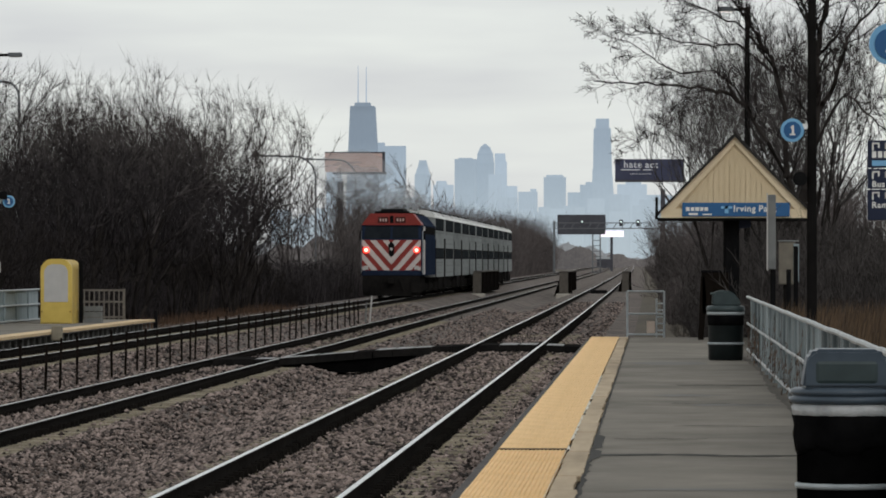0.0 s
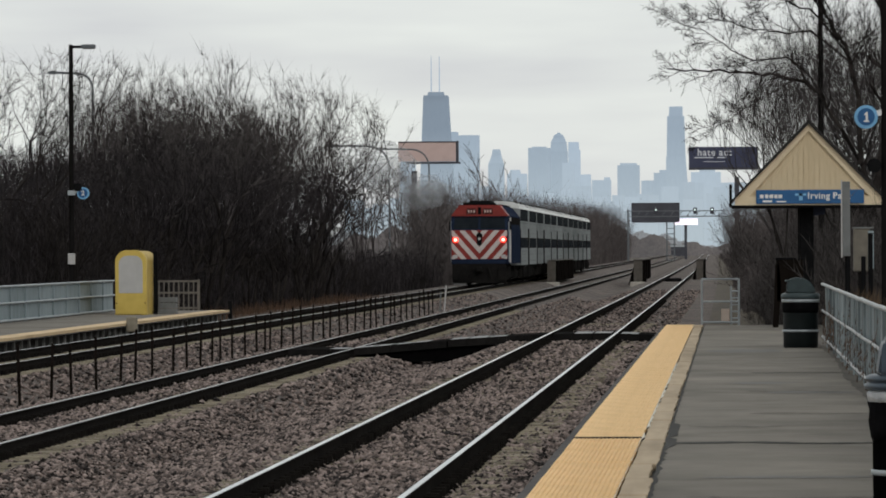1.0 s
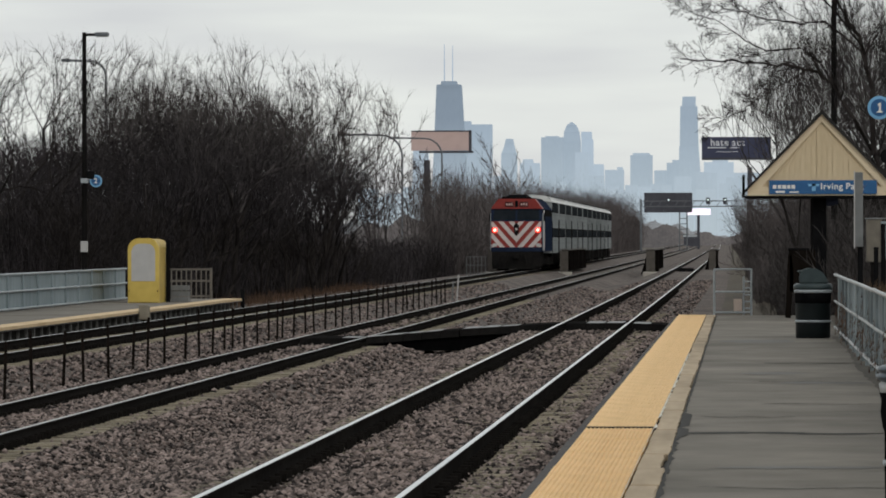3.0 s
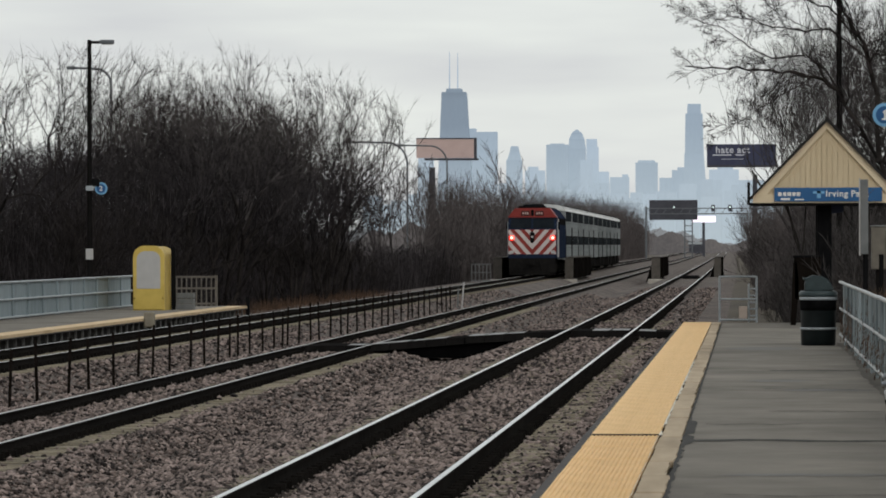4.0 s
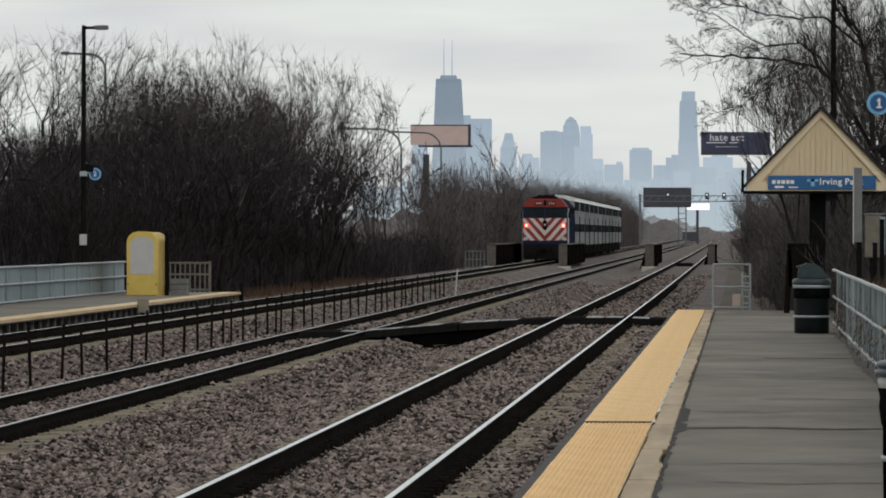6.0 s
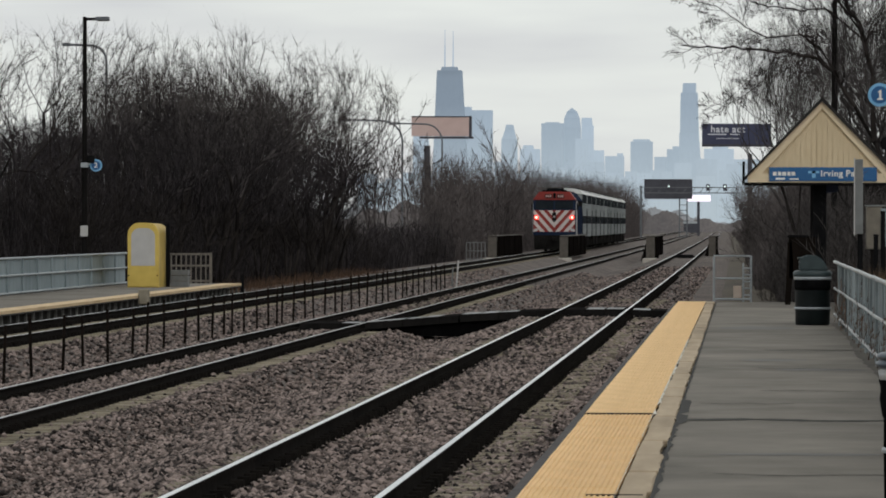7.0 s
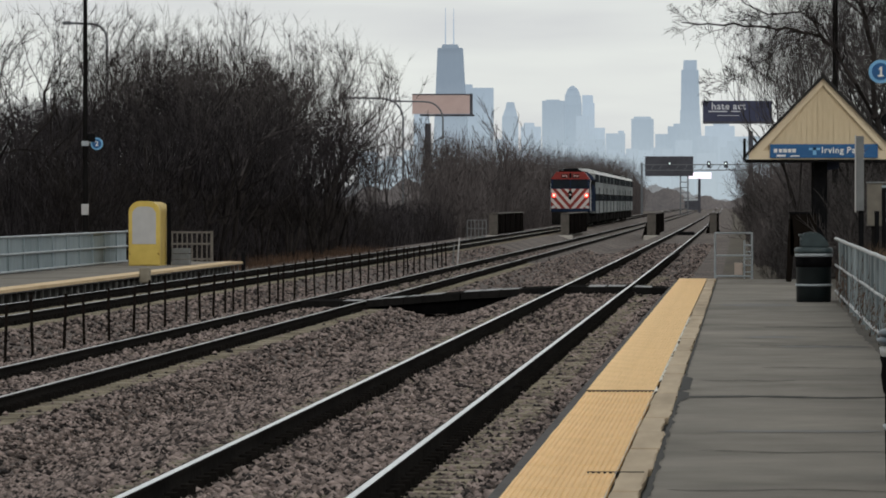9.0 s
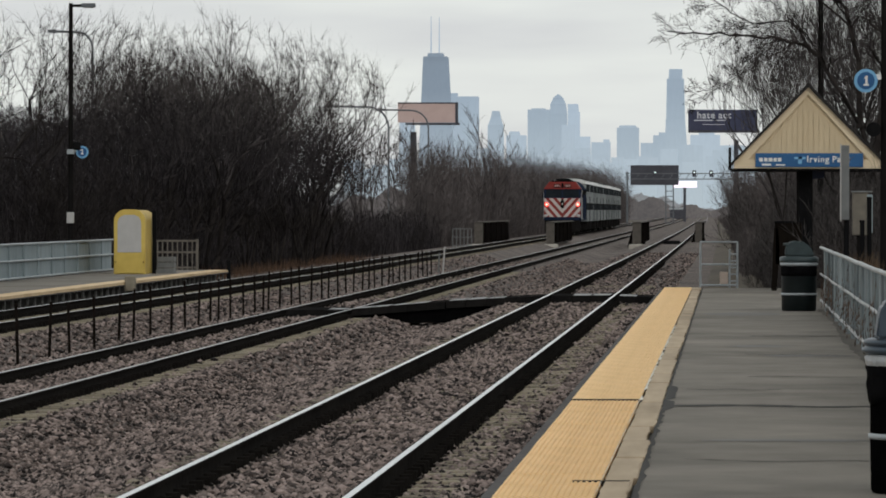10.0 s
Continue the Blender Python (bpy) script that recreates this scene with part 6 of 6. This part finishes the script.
def locomotive():
    t = thing("locomotive", -15.1, 278.5, -0.292, "diesel locomotive with red and white chevron nose", "locomotive")
    W = 1.6
    # hood with bevelled roof
    body = prism([(-W, 1.2), (-W, 3.92), (-1.12, 4.5), (1.12, 4.5), (W, 3.92), (W, 1.2)], 0.9, 17.0)
    part("body", body, M_LOCOBLUE, t, "blue engine hood")
    cab = prism([(0.0, 1.2), (0.0, 3.1), (0.42, 3.9), (0.95, 3.92), (0.95, 1.2)], -W, W, "x")
    part("nose", cab, M_LOCOBLUE, t, "blunt blue cab nose")
    brow = prism([(-W - 0.02, 3.90), (-1.14, 4.52), (1.14, 4.52), (W + 0.02, 3.90)], 0.30, 2.6)
    roof = part("cab_roof", brow, M_LOCORED, t, "red cab roof brow")
    for s in (-1, 1):
        part("number_board", prism([(s * 0.46 - 0.30, 4.0), (s * 0.46 - 0.27, 4.34), (s * 0.46 + 0.27, 4.34), (s * 0.46 + 0.30, 4.0)], 0.285, 0.30), M_BOARDRED, roof, "dark red number board")
        for k in range(3):
            x = s * 0.46 - 0.15 + k * 0.15
            part("digit_bar", boxm(x - 0.03, x + 0.04, 0.272, 0.284, 4.10, 4.25), M_BOARDPINK, roof)
    part("headlight", boxm(-0.1, 0.1, 0.26, 0.31, 4.0, 4.4, bevel=0.02), M_BLACK, roof)
    # striped nose panel
    panel = part("nose_panel", boxm(-1.58, 1.58, -0.03, 0.0, 1.47, 3.10, bevel=0.01), M_LOCORED, t, "red nose panel with white chevrons")
    top, bot = 3.09, 1.48
    for s in (-1, 1):
        for k in range(5):
            # each stripe runs down towards the middle
            x_top = 0.16 + 0.66 * k
            wid, run = 0.33, 1.42
            quad = [(x_top, top), (x_top + wid, top), (x_top + wid - run, bot), (x_top - run, bot)]
            clip = []
            for lim, sign in ((0.0, 1), (1.57, -1)):
                src, clip = (quad if not clip else clip), []
                for (xa, za), (xb, zb) in zip(src, src[1:] + src[:1]):
                    ina, inb = sign * (xa - lim) >= 0, sign * (xb - lim) >= 0
                    if ina:
                        clip.append((xa, za))
                    if ina != inb:
                        f = (lim - xa) / (xb - xa)
                        clip.append((lim, za + f * (zb - za)))
            if len(clip) > 2:
                part("stripe", prism([(s * x, z) for x, z in clip], -0.045, -0.032), M_LOCOWHITE, panel, "white chevron stripe")
    part("emblem", prism([(-0.13, 2.28), (-0.17, 2.85), (0.0, 3.02), (0.17, 2.85), (0.13, 2.28), (0, 2.2)], -0.06, -0.046), M_BLACK, panel, "dark emblem")
    part("emblem_lamp", tubem((0, -0.075, 2.62), (0, -0.06, 2.62), 0.08, n=14), M_GREYPANEL, panel)
    for s in (-1, 1):
        lamp = part("marker_light", tubem((s * 1.35, -0.1, 2.56), (s * 1.35, -0.03, 2.56), 0.17, n=20), M_TAIL, panel, "lit red marker light")
        part("core", tubem((s * 1.35, -0.112, 2.56), (s * 1.35, -0.1, 2.56), 0.10, n=16), M_TAILCORE, lamp)
        part("class_light", boxm(s * 1.36 - 0.13, s * 1.36 + 0.13, -0.07, -0.03, 1.52, 1.72), M_GREYPANEL, panel)
    # windscreens
    for s in (-1, 1):
        ws = prism([(s * 0.06, 3.18), (s * 1.46, 3.18), (s * 1.40, 3.84), (s * 0.06, 3.84)], 0.0, 0.02)
        for v in ws.verts:
            v.co.y += (v.co.z - 3.1) * 0.525 - 0.025
        part("windscreen", ws, M_GLASS, t, "dark sloping windscreen")
    part("sill", boxm(-1.52, 1.52, -0.12, 0.1, 1.2, 1.47, bevel=0.03), M_LOCOBLUE, t, "blue front sill")
    part("pilot", prism([(-1.5, 0.12), (1.5, 0.12), (1.52, 1.2), (-1.52, 1.2)], -0.25, 0.4), M_UNDER, t, "black pilot plate")
    part("coupler", boxm(-0.18, 0.18, -0.75, -0.2, 0.75, 1.05, bevel=0.05), M_UNDER, t, "front coupler")
    for s in (-1, 1):
        part("step", boxm(s * 1.3 - 0.22, s * 1.3 + 0.22, -0.4, -0.2, 0.3, 1.0), M_UNDER, t)
        part("hose", tubem((s * 0.5, -0.4, 1.0), (s * 0.7, -0.5, 0.4), 0.05), M_UNDER, t)
        part("side_window", boxm(s * (W + 0.004) - 0.01, s * (W + 0.004) + 0.01, 1.2, 2.1, 3.1, 3.75), M_GLASS, t)
        part("handrail", tubem((s * (W + 0.04), 0.75, 1.3), (s * (W + 0.04), 0.75, 3.6), 0.03, n=6), M_GREYMETAL, t)
        part("grey_corner", boxm(s * (W + 0.005) - 0.012, s * (W + 0.005) + 0.012, 2.4, 3.4, 1.25, 3.8), M_GREYPANEL, t, "grey side door")
        for y in (4.2, 6.0, 7.8, 9.6, 11.4, 13.2, 15.0):
            part("hood_door", boxm(s * (W + 0.006) - 0.012, s * (W + 0.006) + 0.012, y, y + 1.5, 1.5, 3.3), M_LOCOBLUE, t)
        part("side_grille", boxm(s * (W + 0.006) - 0.015, s * (W + 0.006) + 0.015, 4.4, 16.2, 3.45, 3.85), M_UNDER, t, "dark air intake grille")
        part("side_stripe", boxm(s * (W + 0.008) - 0.012, s * (W + 0.008) + 0.012, 3.6, 3.95, 1.25, 3.85), M_LOCOWHITE, t, "pale corner stripe")
        part("mirror", boxm(s * 1.72 - 0.05, s * 1.72 + 0.05, 0.9, 1.0, 3.1, 3.6), M_BLACK, t)
    part("roof_fan_housing", boxm(-0.62, 0.62, 0.7, 5.0, 4.5, 4.78, bevel=0.08), M_BLACK, t, "black roof fan housing")
    part("roof_horn", boxm(-0.95, 0.9, 0.95, 1.2, 4.52, 4.66, bevel=0.03), M_BLACK, t)
    part("exhaust", boxm(-0.4, 0.4, 7.5, 9.0, 4.5, 4.85), M_BLACK, t)
    part("grille", boxm(-1.0, 1.0, 5.2, 16.5, 4.5, 4.6), M_UNDER, t)
    part("fuel_tank", boxm(-1.3, 1.3, 6, 11, 0.3, 1.2, bevel=0.1), M_UNDER, t)
    truck(t, 3.2)
    truck(t, 13.8)
    return t


M_BOARDRED = material("dark_red_board", (0.05, 0.012, 0.011), (0.085, 0.02, 0.017), grain=5, stain=1)


def coach():
    t = thing("coach", -15.1, 300, -0.292, "two-level stainless commuter coach with dark windows", "railway coach", "coaches of the train")
    L = 25.6
    W = 1.56
    out = [(-W, 1.05), (-W, 4.30)] + [(-W + 0.42 - 0.42 * math.cos(a), 4.30 + 0.5 * math.sin(a)) for a in [k * math.pi / 10 for k in range(1, 6)]]
    out += [(-x, z) for x, z in out[::-1]]
    part("shell", prism(out, 0.15, L), M_STAINLESS, t, "dull fluted stainless body")
    roof = [(-W - 0.012, 4.44), (-W + 0.10, 4.64), (-W + 0.27, 4.80), (-1.1, 4.87), (0, 4.93), (1.1, 4.87), (W - 0.27, 4.80), (W - 0.10, 4.64), (W + 0.012, 4.44), (1.1, 4.5), (-1.1, 4.5)]
    part("roof", prism(roof, 0.1, L + 0.05), M_CARROOF, t, "dusty pale roof")
    for k, y in enumerate((3.0, 9.5, 16.0, 22.0)):
        part("roof_unit", boxm(0.55, 1.22, y, y + 1.5, 4.72, 4.93, bevel=0.03), M_UNDER, t, "dark roof vent")
    for s in (-1, 1):
        x = s * (W + 0.006)
        # upper and lower window bands with panes between posts
        for z0, z1 in ((3.74, 4.44), (2.10, 2.72)):
            for y0, y1 in ((0.8, 11.2), (14.4, 24.9)):
                band = part("window_band", boxm(x - 0.012, x + 0.012, y0, y1, z0, z1), M_UNDER, t, "dark window band")
                n = 6
                for k in range(n):
                    a = y0 + (y1 - y0) * (k + 0.03) / n
                    b = y0 + (y1 - y0) * (k + 0.97) / n
                    part("pane", boxm(x + s * 0.014 - 0.006, x + s * 0.014 + 0.006, a, b, z0 + 0.06, z1 - 0.06), M_GLASS, band)
        part("door", boxm(x - 0.012, x + 0.012, 11.9, 13.7, 1.05, 3.3), M_UNDER, t, "dark centre entrance door")
        for z in (1.3, 1.5, 1.7, 1.9, 3.0, 3.3, 3.6):
            part("flute", boxm(x - 0.01, x + 0.01, 0.3, 11.5, z - 0.02, z + 0.02), M_STAINLESS, t)
            part("flute", boxm(x - 0.01, x + 0.01, 14.2, 25.4, z - 0.02, z + 0.02), M_STAINLESS, t)
        part("handhold", boxm(s * (W + 0.03) - 0.02, s * (W + 0.03) + 0.02, 0.25, 0.33, 0.4, 3.2), M_UNDER, t)
        part("step", boxm(s * 1.4 - 0.2, s * 1.4 + 0.2, 12.0, 13.6, 0.3, 1.05), M_UNDER, t)
        part("skirt", boxm(s * 1.4 - 0.1, s * 1.4 + 0.1, 6.4, 11.0, 0.35, 1.05), M_UNDER, t)
        part("skirt", boxm(s * 1.4 - 0.1, s * 1.4 + 0.1, 15.0, 19.4, 0.35, 1.05), M_UNDER, t)
    for k, y in enumerate((0.9, 6.4, 12.2, 13.6, 19.3, 24.3)):
        part("roof_stain", prism([(1.12, 4.872), (W - 0.26, 4.812), (W - 0.09, 4.652), (W - 0.06, 4.62), (W - 0.3, 4.70), (1.1, 4.80)], y, y + 0.55 + 0.25 * (k % 3)), M_UNDER, t, "dark soot streak on the roof")
    part("diaphragm", boxm(-0.6, 0.6, -0.25, 0.15, 1.1, 3.4), M_UNDER, t)
    part("diaphragm", boxm(-0.6, 0.6, L, L + 0.25, 1.1, 3.4), M_UNDER, t)
    part("underframe", boxm(-1.2, 1.2, 0.3, L - 0.2, 0.7, 1.05), M_UNDER, t)
    truck(t, 3.4)
    truck(t, 22.2)
    return t


def rolled(t):
    """How far down the line the locomotive's nose is at t seconds."""
    return 256.2 + 14.54 * t + 0.1334 * t * t


def on_line(d):
    c, top = TRACKS[2]
    slope = (bend(d + 5) - bend(d - 5)) / 10
    return pose(c + bend(d), d, top, 0, 0, -math.degrees(math.atan(slope)))


M_SMOKE = bpy.data.materials.new("diesel_smoke")


def smoke_material():
    m = M_SMOKE
    m.use_nodes = True
    n, l = m.node_tree.nodes, m.node_tree.links
    n.clear()
    out, mix, tr, df = n.new("ShaderNodeOutputMaterial"), n.new("ShaderNodeMixShader"), n.new("ShaderNodeBsdfTransparent"), n.new("ShaderNodeBsdfDiffuse")
    df.inputs["Color"].default_value = (0.45, 0.46, 0.48, 1)
    mix.inputs["Fac"].default_value = 0.17
    l.new(tr.outputs[0], mix.inputs[1])
    l.new(df.outputs[0], mix.inputs[2])
    l.new(mix.outputs[0], out.inputs["Surface"])


def smoke():
    """Thin drifting puffs of exhaust, in rigid pieces."""
    smoke_material()
    puffs = []
    for k in range(2):
        t = thing("exhaust_smoke", -15.5, 290 + 5 * k, 5.2, "thin grey diesel exhaust drifting over the train", "smoke", "exhaust puffs")
        bm = bmesh.new()
        for j in range(3):  # shells within one another, thinning outwards
            size = (1.0, 0.72, 0.45)[j] * (1.15 + 0.4 * k)
            for v in bmesh.ops.create_icosphere(bm, subdivisions=4, radius=1.0)["verts"]:
                w = 1 + 0.55 * noise.noise(v.co * 1.1 + Vector((3 * k + j, 2, 0))) + 0.25 * noise.noise(v.co * 3 + Vector((k, j, 5)))
                v.co = Vector((v.co.x * 1.35 + 0.3 * j, v.co.y, v.co.z * 0.85 - 0.2 * j)) * (size * w)
        part("puff", bm, M_SMOKE, t, smooth=True)
        puffs.append(t)
    return puffs


build_ground()
build_bed()
build_verge()
build_stones()
build_tracks()
build_crossing()
build_platform()
bin_near()
bin_far()
shelter()
notice_board()
gate()
side_fence()
railing_vine()
lamps_near()
far_platform()
far_fence()
end_railing()
machine()
far_lamp()
fence_posts()
bridge()
street_lamp(-26.2, 370, 11.0, 5.0)
street_lamp(-27.5, 440, 12.2, 4.9)
street_lamp(-39.9, 300, 14.2, 2.8)
billboards()
skyline()
woods()
all_brush()
dead_grass()
LOCO = locomotive()
first_coach = coach()
COACHES = [first_coach] + [copy_thing(first_coach, pose(0, 300 + 26 * k, 0)) for k in range(1, 6)]
PUFFS = smoke()
build_tactile()
build_ties()


def motions():
    times = [k * 0.5 for k in range(21)]
    walk(LOCO, [(t, on_line(rolled(t))) for t in times])
    for k, c in enumerate(COACHES):
        walk(c, [(t, on_line(rolled(t) + 17.3 + 25.95 * k)) for t in times])
    for k, p in enumerate(PUFFS):
        # the smoke lags behind the stack, rises and drifts off to the left
        walk(p, [(t, pose(-14.6 - 2.4 * k - 3.2 * t, rolled(0) + 14 - 2.5 * k + 6.0 * t, 5.2 + 1.3 * k + 0.1 * t, 0, 0, 4 * t)) for t in times])


motions()
